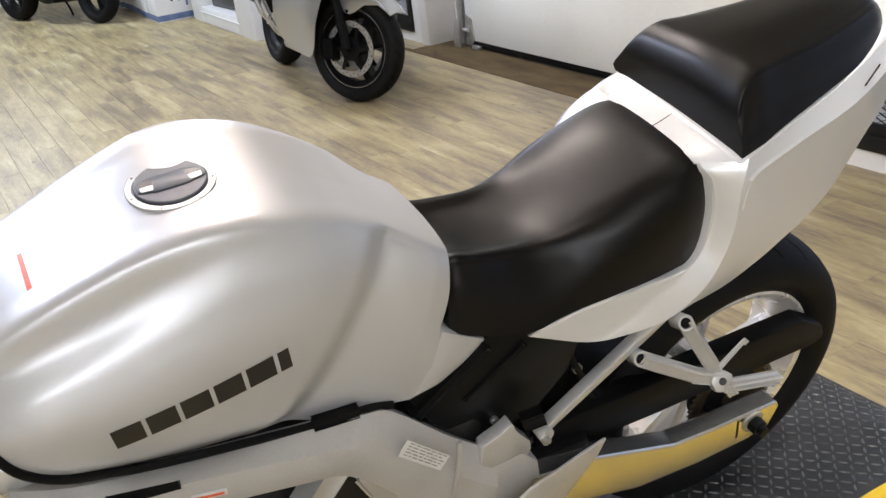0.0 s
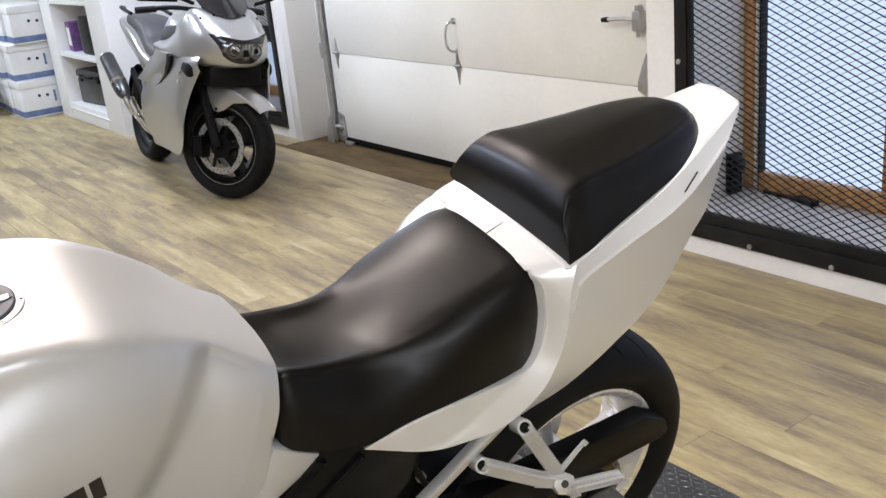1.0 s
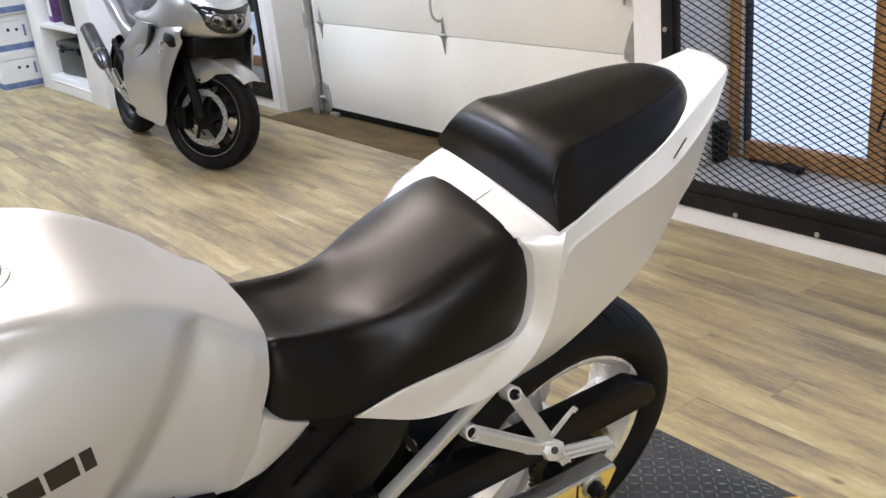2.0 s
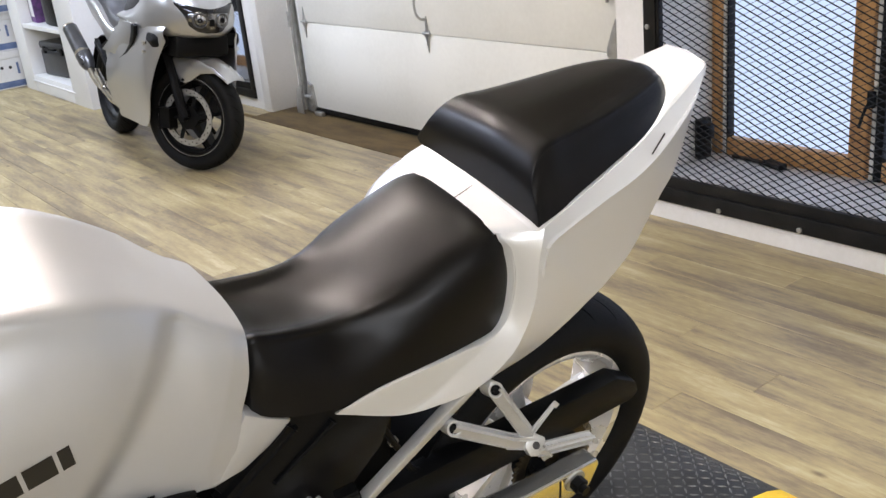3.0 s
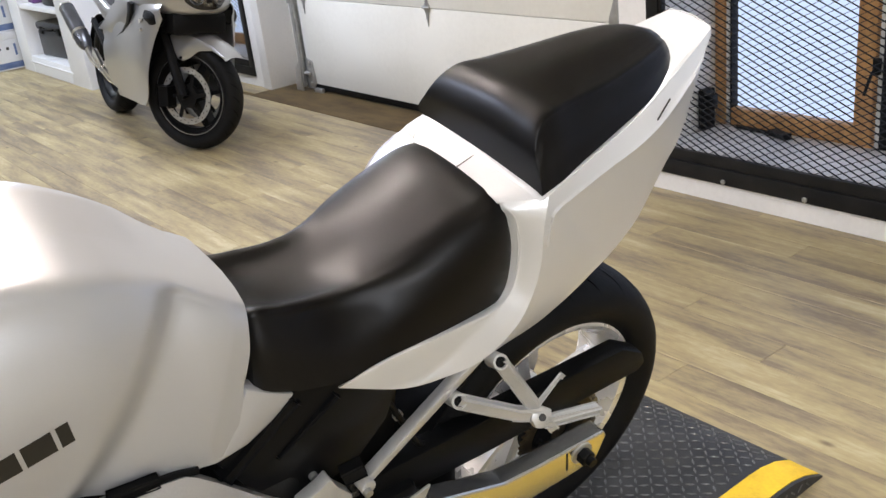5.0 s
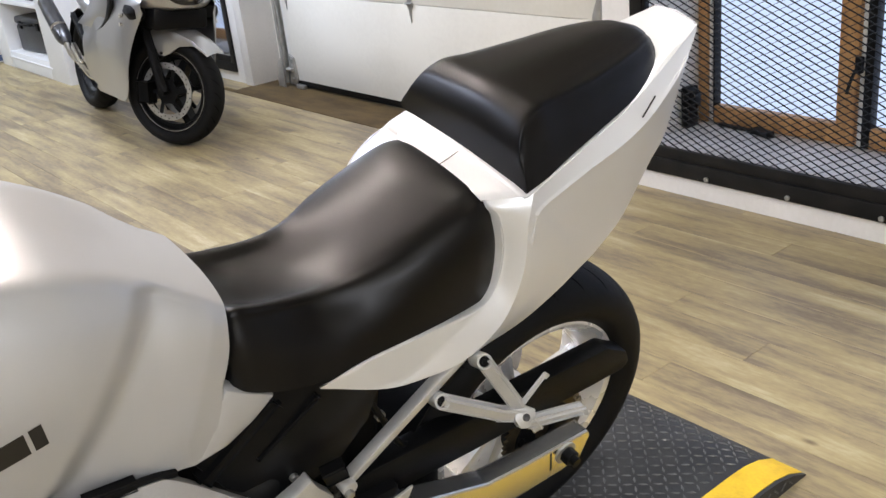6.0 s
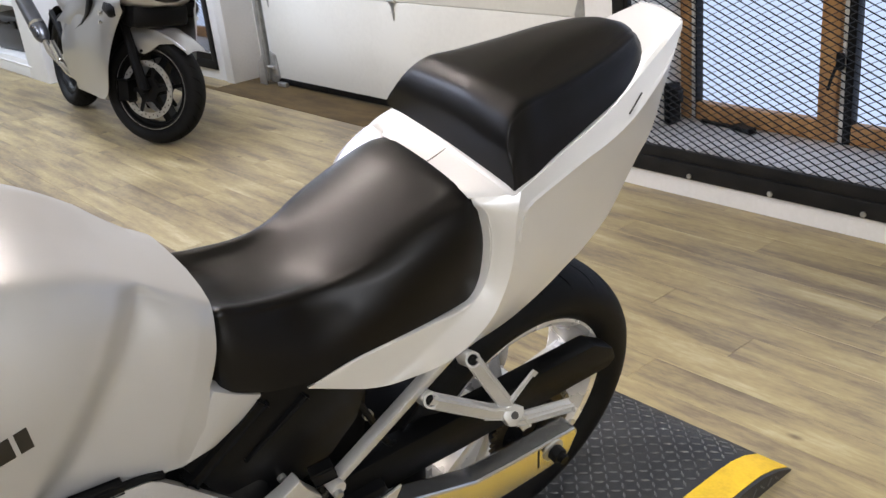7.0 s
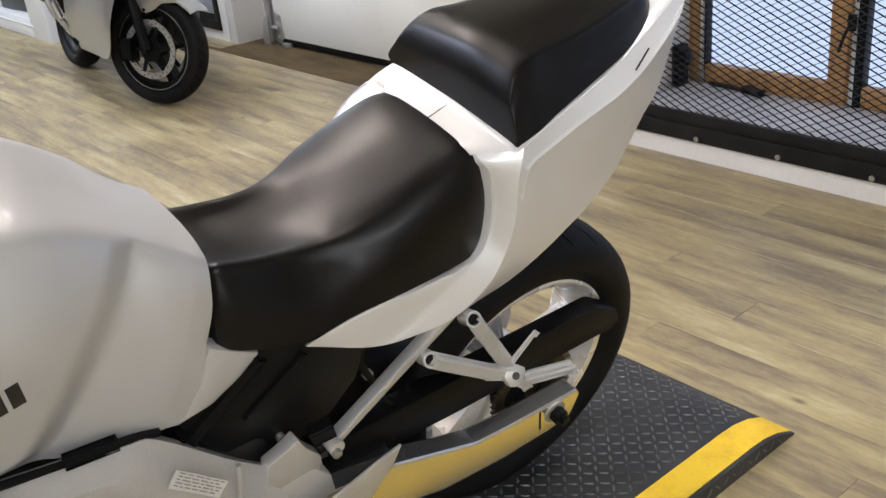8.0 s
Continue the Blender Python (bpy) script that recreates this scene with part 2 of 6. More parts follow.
DARK_WALL = material("grey_wall_paint", (0.60, 0.59, 0.575), 0.7, scale=2, fine=40, bump=0.1)
WHITE_GLOSS = material("white_shelf_paint", (0.80, 0.80, 0.79), 0.4, scale=2, fine=50, spread=0.03)
DAY = glow("daylight_pane", (0.60, 0.72, 1.0), 1.02)
TUBE = glow("lamp_diffuser", (1.0, 0.94, 0.86), 2.5)
BULB = glow("lamp_bulb", (1.0, 0.93, 0.82), 160.0)
TINT = material("smoked_screen", (0.012, 0.012, 0.014), 0.08, scale=3, spread=0.02, rough_spread=0.02)
# paler than the deck: the lozenges' grazing highlights are put into the colour
TREAD = material("tread_highlight_rubber", (0.11, 0.111, 0.113), 0.36, 0.0, second=(0.035, 0.035, 0.036), scale=9, fine=200)
RED = material("dull_red", (0.25, 0.02, 0.015), 0.4)


# ---- mesh helpers ----
def thing(name, m, label, category, group=""):
    ob = new(name)
    ob.matrix_world = m
    return tagged(ob, label, category, group)


def finish(bm, name, mat, angle=34):
    bmesh.ops.recalc_face_normals(bm, faces=bm.faces)
    lim = radians(angle)
    for f in bm.faces:
        f.smooth = True
    for e in bm.edges:
        if len(e.link_faces) == 2 and e.calc_face_angle(0) > lim:
            e.smooth = False
    me = bpy.data.meshes.new(name)
    bm.to_mesh(me)
    bm.free()
    for mm in (mat if isinstance(mat, (list, tuple)) else [mat]):
        me.materials.append(mm)
    return me


def part(name, bm, mat, parent=None, label="", angle=34):
    ob = new(name, finish(bm, name, mat, angle))
    if parent is not None:
        ob.parent = parent
    if label:
        ob["label"] = label
    return ob


def box(x0, y0, z0, x1, y1, z1, bevel=0.0, bm=None, segs=2):
    own = bmesh.new()
    bmesh.ops.create_cube(own, size=1)
    for v in own.verts:
        v.co = Vector(((x0 + x1) / 2 + v.co.x * (x1 - x0), (y0 + y1) / 2 + v.co.y * (y1 - y0), (z0 + z1) / 2 + v.co.z * (z1 - z0)))
    if bevel:
        bmesh.ops.bevel(own, geom=list(own.edges), offset=bevel, segments=segs, affect="EDGES", profile=0.5)
    return merge(bm, own)


def merge(bm, own):
    if bm is None:
        return own
    me = bpy.data.meshes.new("tmp")
    own.to_mesh(me)
    own.free()
    bm.from_mesh(me)
    bpy.data.meshes.remove(me)
    return bm


def bar(p, q, wide, deep, bevel=0.002, up=(0, 0, 1), bm=None, taper=1.0):
    """A rectangular bar from p to q: wide across, deep along up."""
    p, q = Vector(p), Vector(q)
    d = (q - p)
    L = d.length
    d.normalize()
    side = d.cross(Vector(up)).normalized()
    u = side.cross(d).normalized()
    own = bmesh.new()
    bmesh.ops.create_cube(own, size=1)
    for v in own.verts:
        k = taper if v.co.x > 0 else 1.0
        v.co = p + d * (v.co.x + 0.5) * L + side * v.co.y * wide * k + u * v.co.z * deep * k
    if bevel:
        bmesh.ops.bevel(own, geom=list(own.edges), offset=bevel, segments=2, affect="EDGES", profile=0.5)
    return merge(bm, own)


def cyl(p, q, r0, r1=None, seg=20, bevel=0.0, bm=None):
    p, q = Vector(p), Vector(q)
    d = q - p
    own = bmesh.new()
    bmesh.ops.create_cone(own, cap_ends=True, segments=seg, radius1=r0, radius2=r0 if r1 is None else r1, depth=d.length)
    m = Matrix.Translation((p + q) / 2) @ d.to_track_quat("Z", "Y").to_matrix().to_4x4()
    bmesh.ops.transform(own, matrix=m, verts=own.verts)
    if bevel:
        es = [e for e in own.edges if len(e.link_faces) == 2 and e.calc_face_angle(0) > 0.9]
        bmesh.ops.bevel(own, geom=es, offset=bevel, segments=2, affect="EDGES", profile=0.5)
    return merge(bm, own)


def spline(pts, n):
    """Catmull-Rom through the points, n steps a span."""
    pts = [np.array(p, float) for p in pts]
    P = [2 * pts[0] - pts[1]] + pts + [2 * pts[-1] - pts[-2]]
    out = []
    for i in range(1, len(P) - 2):
        a, b, c, d = P[i - 1:i + 3]
        for k in range(n):
            t = k / n
            out.append(0.5 * (2 * b + (c - a) * t + (2 * a - 5 * b + 4 * c - d) * t * t + (3 * b - a - 3 * c + d) * t ** 3))
    out.append(pts[-1])
    return out


def pipe(pts, r, seg=10, n=6, bm=None, radii=None):
    path = spline(pts, n) if n > 1 else [np.array(p, float) for p in pts]
    rad = [r] * len(path) if radii is None else list(np.interp(np.linspace(0, 1, len(path)), np.linspace(0, 1, len(radii)), radii))
    own = bmesh.new()
    rings = []
    last = None
    for i, p in enumerate(path):
        d = Vector(path[min(i + 1, len(path) - 1)] - path[max(i - 1, 0)]).normalized()
        s = d.cross(Vector((0, 0, 1)) if abs(d.z) < 0.9 else Vector((1, 0, 0))).normalized()
        if last is not None:
            s = (last - d * last.dot(d)).normalized()
        last = s
        u = s.cross(d)
        rings.append([own.verts.new(Vector(p) + (s * math.cos(2 * math.pi * k / seg) + u * math.sin(2 * math.pi * k / seg)) * rad[i]) for k in range(seg)])
    for a, b in zip(rings, rings[1:]):
        for k in range(seg):
            own.faces.new((a[k], a[(k + 1) % seg], b[(k + 1) % seg], b[k]))
    own.faces.new(rings[0][::-1])
    own.faces.new(rings[-1])
    return merge(bm, own)


def lathe(profile, centre=(0, 0, 0), axis="y", seg=64, bm=None, closed=True):
    """Turns (offset along the axis, radius) points round an axis."""
    own = bmesh.new()
    c = Vector(centre)
    rings = []
    for k in range(seg):
        a = 2 * math.pi * k / seg
        ring = []
        for o, r in profile:
            if axis == "y":
                ring.append(own.verts.new(c + Vector((r * math.cos(a), o, r * math.sin(a)))))
            elif axis == "z":
                ring.append(own.verts.new(c + Vector((r * math.cos(a), r * math.sin(a), o))))
            else:
                ring.append(own.verts.new(c + Vector((o, r * math.cos(a), r * math.sin(a)))))
        rings.append(ring)
    m = len(profile)
    for k in range(seg):
        a, b = rings[k], rings[(k + 1) % seg]
        for i in range(m if closed else m - 1):
            own.faces.new((a[i], a[(i + 1) % m], b[(i + 1) % m], b[i]))
    return merge(bm, own)


def prism(poly, y0, y1, bevel=0.0, bm=None, axis="y"):
    """A plate: a polygon in (x, z), extruded from y0 to y1 (axis z: polygon in (x, y))."""
    own = bmesh.new()
    put = (lambda a, b, o: Vector((a, o, b))) if axis == "y" else (lambda a, b, o: Vector((a, b, o)))
    if axis == "x":
        put = lambda a, b, o: Vector((o, a, b))
    lo = [own.verts.new(put(a, b, y0)) for a, b in poly]
    hi = [own.verts.new(put(a, b, y1)) for a, b in poly]
    own.faces.new(lo)
    own.faces.new(hi[::-1])
    m = len(poly)
    for i in range(m):
        own.faces.new((lo[i], lo[(i + 1) % m], hi[(i + 1) % m], hi[i]))
    bmesh.ops.recalc_face_normals(own, faces=own.faces)
    if bevel:
        bmesh.ops.bevel(own, geom=list(own.edges), offset=bevel, segments=2, affect="EDGES", profile=0.5)
    return merge(bm, own)


def smooth_grid(rows, nu, nv):
    """A finer grid through a coarse one of 3D points."""
    fine = [spline(r, nv) for r in rows]
    cols = list(zip(*fine))
    cols = [spline(c, nu) for c in cols]
    return [list(r) for r in zip(*cols)]


def skin(grid, bm=None, loop=False, caps=False, shape=None):
    own = bmesh.new()
    vs = [[own.verts.new(shape(p) if shape else Vector(p)) for p in row] for row in grid]
    for a, b in zip(vs, vs[1:]):
        m = len(a)
        for k in range(m if loop else m - 1):
            own.faces.new((a[k], a[(k + 1) % m], b[(k + 1) % m], b[k]))
    if caps:
        own.faces.new(vs[0])
        own.faces.new(vs[-1][::-1])
    bmesh.ops.remove_doubles(own, verts=own.verts, dist=0.0002)
    return merge(bm, own)


def both_sides(half):
    """From a half row (centre line first, y at or above 0) the whole row from the right side to the left."""
    return [(p[0], -p[1], p[2]) for p in half[:0:-1]] + [tuple(p) for p in half]


def thicken(bm, t):
    bmesh.ops.recalc_face_normals(bm, faces=bm.faces)
    bm.normal_update()
    faces, rim = list(bm.faces), [e for e in bm.edges if len(e.link_faces) == 1]
    inner = {v: bm.verts.new(v.co - v.normal * t) for v in list(bm.verts)}
    for f in faces:
        bm.faces.new([inner[v] for v in reversed(f.verts)])
    for e in rim:
        a, b = e.verts
        bm.faces.new((a, b, inner[b], inner[a]))
    return bm


# ---- large structure ----
XW, XE, YS = -12.6, 3.2, -4.2
YN, YD, YL = 3.192, 3.405, 3.282          # window wall, door face, shelf wall


def structure(name, bm, mat, label, category, angle=34):
    return tagged(part(name, bm, mat, None, "", angle), label, category, kind="structure")


ground = structure("floor", box(XW - 0.3, YS - 0.3, -0.25, XE + 0.3, 4.1, -0.006), THRESHOLD, "concrete slab under oak-look vinyl planks", "floor")
structure("ceiling", box(XW - 0.3, YS - 0.3, CEILING, XE + 0.3, 4.1, CEILING + 0.2), CEIL, "plain white painted ceiling", "ceiling")
structure("wall_south", box(XW - 0.3, YS - 0.25, 0, XE + 0.3, YS, CEILING), DARK_WALL, "plain painted wall", "wall")
structure("wall_east", box(XE, YS, 0, XE + 0.25, 4.1, CEILING), WALL, "plain painted wall", "wall")
structure("wall_west", box(XW - 0.25, YS, 0, XW, 4.1, CEILING), WALL, "plain white painted wall", "wall")
# window wall: pier, parts under and over the opening
WX0, WX1, WZ0, WZ1, WB = -2.285, 0.95, 0.19, 2.15, 3.54
w = box(-2.485, YN, 0, WX0, 3.95, CEILING)
box(WX0, YN, 0, WX1, 3.95, WZ0 - 0.012, bm=w)
box(WX0, YN, WZ1, WX1, 3.95, CEILING, bm=w)
box(WX1, YN, 0, XE, 3.95, CEILING, bm=w)
structure("wall_north", w, WALL, "white painted masonry wall, scuffed near the floor", "wall")
# wall with the mirror and the shelves, and the recess of the door
VX0, VX1 = -7.05, -5.985
w = box(XW, YL, 0, VX0, 3.95, CEILING)
box(VX1, YL, 0, -5.80, 3.95, CEILING, bm=w)
box(VX0, YL, 0, VX1, 3.95, WZ0 - 0.012, bm=w)
box(VX0, YL, WZ1, VX1, 3.95, CEILING, bm=w)
box(-5.80, 3.49, 0, -5.46, 3.95, CEILING, bm=w)
box(-5.80, 3.282, 2.25, -2.485, 3.95, CEILING, bm=w)
box(-2.66, 3.47, 0, -2.485, 3.95, 2.25, bm=w)
structure("wall_door", w, WALL, "white painted wall beside the garage door recess", "wall")
structure("trim", box(-5.803, 3.262, 0.0, -5.70, 3.50, 2.25, 0.004), WALL, "white painted corner board of the door recess", "trim")
structure("floor_threshold", box(-5.72, 3.10, -0.004, -2.49, 3.60, 0.003, 0.001), THRESHOLD, "brown stained board in front of the garage door", "floor")
structure("window_sill", box(WX0 + 0.001, YN + 0.012, WZ0 - 0.012, WX1, WB, WZ0, 0.002), SILL, "grey painted deep window sill, dusty", "sill")
structure("window_sill_2", box(VX0, YL + 0.012, WZ0 - 0.012, VX1, WB, WZ0, 0.002), SILL, "grey painted deep window sill", "sill")

# ---- garage door ----
door = thing("garage_door", pose(0, 0, 0), "closed cream sectional steel garage door", "garage door")
DX0, DX1 = -5.40, -2.665
z = 0.052
for i, h in enumerate((0.556, 0.533, 0.533, 0.533)):
    bm = box(DX0, YD, z, DX1, YD + 0.045, z + h - 0.003, 0.0025)
    part("door_panel", bm, DOOR, door)
    z += h
part("bottom_seal", box(DX0 + 0.01, YD + 0.004, 0.012, DX1, YD + 0.04, 0.052, 0.006), BLACK_PLASTIC, door, "black rubber bottom seal")


def diamond_hinge(x, z, k=1.0):
    pts = [(x - 0.03 * k, z), (x - 0.012, z + 0.03), (x, z + 0.10 * k), (x + 0.012, z + 0.03), (x + 0.03 * k, z), (x + 0.012, z - 0.03), (x, z - 0.10 * k), (x - 0.012, z - 0.03)]
    bm = prism(pts, YD - 0.006, YD - 0.0005, 0.001)
    cyl((x - 0.03 * k, YD - 0.010, z + 0.004), (x + 0.03 * k, YD - 0.010, z + 0.004), 0.007, seg=12, bm=bm)
    for dz in (-0.055, 0.055):
        cyl((x, YD - 0.010, z + dz * k), (x, YD - 0.005, z + dz * k), 0.006, seg=8, bm=bm)
    return bm


for zz in (0.608, 1.141, 1.674):
    part("hinge", diamond_hinge(-4.035, zz), STEEL, door, "zinc diamond-shaped hinge")
    part("hinge", diamond_hinge(-5.335, zz), STEEL, door, "zinc diamond-shaped hinge")
    part("hinge", prism([(-2.72, zz - 0.015), (-2.668, zz - 0.04), (-2.668, zz + 0.15), (-2.69, zz + 0.10), (-2.72, zz + 0.02)], YD - 0.02, YD - 0.0005, 0.002), STEEL, door, "zinc end hinge")
bm = pipe([(-4.045, YD - 0.002, 0.85), (-4.06, YD - 0.03, 0.842), (-4.068, YD - 0.045, 0.80), (-4.068, YD - 0.045, 0.73), (-4.055, YD - 0.03, 0.695), (-4.04, YD - 0.002, 0.688)], 0.007)
cyl((-4.045, YD - 0.006, 0.852), (-4.045, YD, 0.852), 0.017, seg=14, bm=bm)
part("door_handle", bm, STEEL, door, "zinc pull handle")
bm = box(-2.722, YD - 0.045, 0.852, -2.678, YD - 0.0005, 0.938, 0.006)
box(-2.712, YD - 0.038, 0.938, -2.690, YD - 0.008, 0.962, 0.004, bm=bm)
cyl((-2.70, YD - 0.030, 0.852), (-2.70, YD - 0.030, 0.828), 0.007, seg=10, bm=bm)
pipe([(-2.72, YD - 0.03, 0.90), (-2.78, YD - 0.045, 0.905), (-2.86, YD - 0.05, 0.90)], 0.008, bm=bm)
latch = part("latch", bm, STEEL, door, "zinc slide latch")
part("latch_grip", cyl((-2.855, YD - 0.05, 0.90), (-2.89, YD - 0.052, 0.897), 0.012, 0.010, bevel=0.003), BLACK_PLASTIC, latch, "black latch grip")
bm = prism([(-5.44, 0.02), (-5.36, 0.02), (-5.33, 0.05), (-5.345, 0.20), (-5.41, 0.22)], YD - 0.012, YD - 0.0005, 0.002)
cyl((-5.43, YD - 0.02, 0.12), (-5.36, YD - 0.02, 0.12), 0.012, seg=12, bm=bm)
for zz in (0.06, 0.15, 0.19):
    cyl((-5.375, YD - 0.02, zz), (-5.375, YD - 0.01, zz), 0.007, seg=8, bm=bm)
part("bottom_bracket", bm, STEEL, door, "zinc bottom roller bracket")
part("bottom_bracket", box(-5.33, YD - 0.03, 0.004, -5.24, YD - 0.001, 0.03, 0.003), STEEL, door, "zinc foot bracket")

track = thing("door_track", pose(0, 0, 0), "vertical zinc steel garage door track", "door track")
bm = box(-5.462, YD - 0.035, 0.03, -5.455, YD + 0.02, 2.2)
box(-5.462, YD - 0.038, 0.03, -5.425, YD - 0.033, 2.2, bm=bm)
box(-5.43, YD - 0.038, 0.03, -5.426, YD - 0.022, 2.2, bm=bm)
part("rail", bm, STEEL, track)
for zz in (0.12, 0.62, 1.12, 1.62):
    bm = box(-5.515, YD - 0.025, zz - 0.05, -5.463, YD - 0.020, zz + 0.05, 0.001)
    cyl((-5.49, YD - 0.033, zz + 0.02), (-5.49, YD - 0.024, zz + 0.02), 0.009, seg=8, bm=bm)
    part("bracket", bm, STEEL, track)
bm = prism([(-5.53, 0.0), (-5.44, 0.0), (-5.44, 0.21), (-5.50, 0.16), (-5.53, 0.06)], YD - 0.045, YD - 0.039, 0.001)
part("foot_plate", bm, STEEL, track, "zinc foot plate")

# ---- caged window ----
window = tagged(new("window_1"), "wood-framed window with pale daylight panes behind a steel cage", "window", kind="structure")
part("window_frame", box(WX0 + 0.001, WB, WZ0, WX0 + 0.048, WB + 0.08, WZ1, 0.004), WOOD, window, "brown varnished wood jamb")
bays = [(-2.195, -1.665), (-1.535, -1.005), (-0.875, -0.345), (-0.215, 0.315), (0.445, 0.93)]
for i, (a, b) in enumerate(bays):
    part("pane", box(a - 0.01, WB + 0.045, WZ0 + 0.05, b + 0.01, WB + 0.052, WZ1 - 0.03), DAY, window)
    part("bottom_rail", box(a - 0.012, WB, WZ0, b + 0.012, WB + 0.07, WZ0 + 0.075, 0.004), WOOD, window, "amber wood rail")
    nx = bays[i + 1][0] if i + 1 < len(bays) else WX1
    part("mullion", box(b, WB - 0.004, WZ0, b + 0.075, WB + 0.07, WZ1, 0.004), WOOD, window, "amber varnished wood mullion")
    part("sash_stile", box(b + 0.078, WB + 0.01, WZ0, b + 0.098, WB + 0.06, WZ1, 0.003), SILL, window, "grey sash edge")
    part("sash_stile", box(b + 0.101, WB - 0.002, WZ0, nx + 0.004, WB + 0.05, WZ1, 0.003), BLACK_METAL, window, "dark sash channel")
    bm = box(b + 0.072, WB - 0.022, 0.47, b + 0.098, WB - 0.001, 0.53, 0.003)
    pipe([(b + 0.085, WB - 0.02, 0.50), (b + 0.075, WB - 0.04, 0.46), (b + 0.06, WB - 0.045, 0.40)], 0.006, bm=bm)
    part("window_latch", bm, BLACK_METAL, window, "dark window latch")
part("sash_stile", box(WX0 + 0.052, WB + 0.006, WZ0, WX0 + 0.066, WB + 0.06, WZ1, 0.002), SILL, window, "grey sash edge")
part("sash_stile", box(WX0 + 0.072, WB + 0.004, WZ0, WX0 + 0.081, WB + 0.06, WZ1, 0.002), BLACK_METAL, window, "dark sash channel")
part("pane_backing", box(WX0, WB + 0.10, 0.0, WX1, WB + 0.14, WZ1 + 0.1), WALL, window, "white board behind the panes")
# small stay lying on the sill
bm = bar((-2.16, 3.52, WZ0 + 0.008), (-1.93, 3.50, WZ0 + 0.008), 0.016, 0.01)
bar((-1.99, 3.51, WZ0 + 0.012), (-1.90, 3.48, WZ0 + 0.012), 0.035, 0.02, bm=bm)
tagged(part("window_stay", bm, BLACK_METAL), "dark metal window stay lying on the sill", "window stay")
bm = box(-2.28, 3.42, WZ0, -2.245, 3.49, WZ0 + 0.17, 0.006)
box(-2.25, 3.43, WZ0 + 0.09, -2.215, 3.47, WZ0 + 0.15, 0.006, bm=bm)
tagged(part("outlet_box", bm, BLACK_METAL), "small dark box standing in the sill corner", "box")

def expanded_metal(x0, x1, z0, z1, y, lwd=0.056, swd=0.0262, strand=0.0026, depth=0.0026):
    """Diamond mesh of zigzag strands."""
    verts, faces = [], []
    rows = int((z1 - z0) / swd)
    cols = int((x1 - x0) / (lwd / 2))
    for r in range(rows + 1):
        for flip in (0, 1):
            for c in range(cols):
                base_z = z0 + r * swd + (swd if flip else 0)
                sign = -1 if flip else 1
                za, zb = base_z + sign * (c % 2) * swd / 2, base_z + sign * ((c + 1) % 2) * swd / 2
                xa, xb = x0 + c * lwd / 2, x0 + (c + 1) * lwd / 2
                k = len(verts)
                tilt = 0.0018
                for (px, pz) in ((xa, za), (xb, zb)):
                    verts += [(px, y - depth / 2 - tilt, pz - strand / 2), (px, y - depth / 2 + tilt, pz + strand / 2), (px, y + depth / 2 + tilt, pz + strand / 2), (px, y + depth / 2 - tilt, pz - strand / 2)]
                faces += [(k + i, k + (i + 1) % 4, k + 4 + (i + 1) % 4, k + 4 + i) for i in range(4)]
    me = bpy.data.meshes.new("wire_mesh")
    me.from_pydata(verts, [], faces)
    me.materials.append(CAGE)
    return me


def window_cage(x0, x1, y, z0, z1, first_bolt, side_bolts, strand=0.0026):
    cage = thing("window_cage", pose(0, 0, 0), "black expanded metal security screen in a bolted angle-iron frame", "security screen", "window screens")
    part("frame_bottom", box(x0, y - 0.012, z0, x1, y - 0.001, z0 + 0.062, 0.002), CAGE, cage)
    part("frame_top", box(x0, y - 0.012, z1 - 0.06, x1, y - 0.001, z1, 0.002), CAGE, cage)
    part("frame_side", box(x0, y - 0.0125, z0 + 0.06, x0 + 0.058, y - 0.001, z1 - 0.06, 0.002), CAGE, cage)
    part("frame_side", box(x1 - 0.058, y - 0.0125, z0 + 0.06, x1, y - 0.001, z1 - 0.06, 0.002), CAGE, cage)
    part("frame_lip", box(x0 + 0.05, y - 0.006, z0 + 0.062, x1 - 0.05, y + 0.022, z0 + 0.108, 0.002), CAGE, cage)
    part("frame_lip", box(x0 + 0.058, y - 0.006, z0 + 0.085, x0 + 0.070, y + 0.022, z1 - 0.06, 0.002), CAGE, cage)
    part("frame_lip", box(x1 - 0.070, y - 0.006, z0 + 0.085, x1 - 0.058, y + 0.022, z1 - 0.06, 0.002), CAGE, cage)
    x = first_bolt
    while x < x1 - 0.1:
        part("bolt", cyl((x, y - 0.020, z0 + 0.015), (x, y - 0.011, z0 + 0.015), 0.011, 0.009, seg=12, bevel=0.002), STEEL, cage)
        x += 0.347
    for zz in side_bolts:
        part("bolt", cyl((x0 + 0.023, y - 0.020, zz), (x0 + 0.023, y - 0.011, zz), 0.011, 0.009, seg=12, bevel=0.002), STEEL, cage)
    ob = new("wire_mesh", expanded_metal(x0 + 0.052, x1 - 0.052, z0 + 0.055, z1 - 0.05, y + 0.004, strand=strand))
    ob.parent = cage
    ob["kind"] = "stuff"


window_cage(-2.335, 1.0, YN, 0.078, 2.2, -1.975, (0.43, 0.78, 1.13, 1.48, 1.83))
window_cage(-7.10, -5.93, YL, 0.068, 2.2, -6.95, (0.43, 0.78, 1.13, 1.48, 1.83), 0.0014)
window2 = tagged(new("window_2"), "wood-framed window with pale daylight panes behind a steel cage", "window", kind="structure")
part("pane", box(VX0 + 0.02, WB + 0.03, WZ0 + 0.07, VX1 - 0.02, WB + 0.04, 0.60), DAY, window2)
part("bottom_rail", box(VX0, WB, WZ0, VX1, WB + 0.07, WZ0 + 0.075, 0.004), WOOD, window2, "amber wood rail")
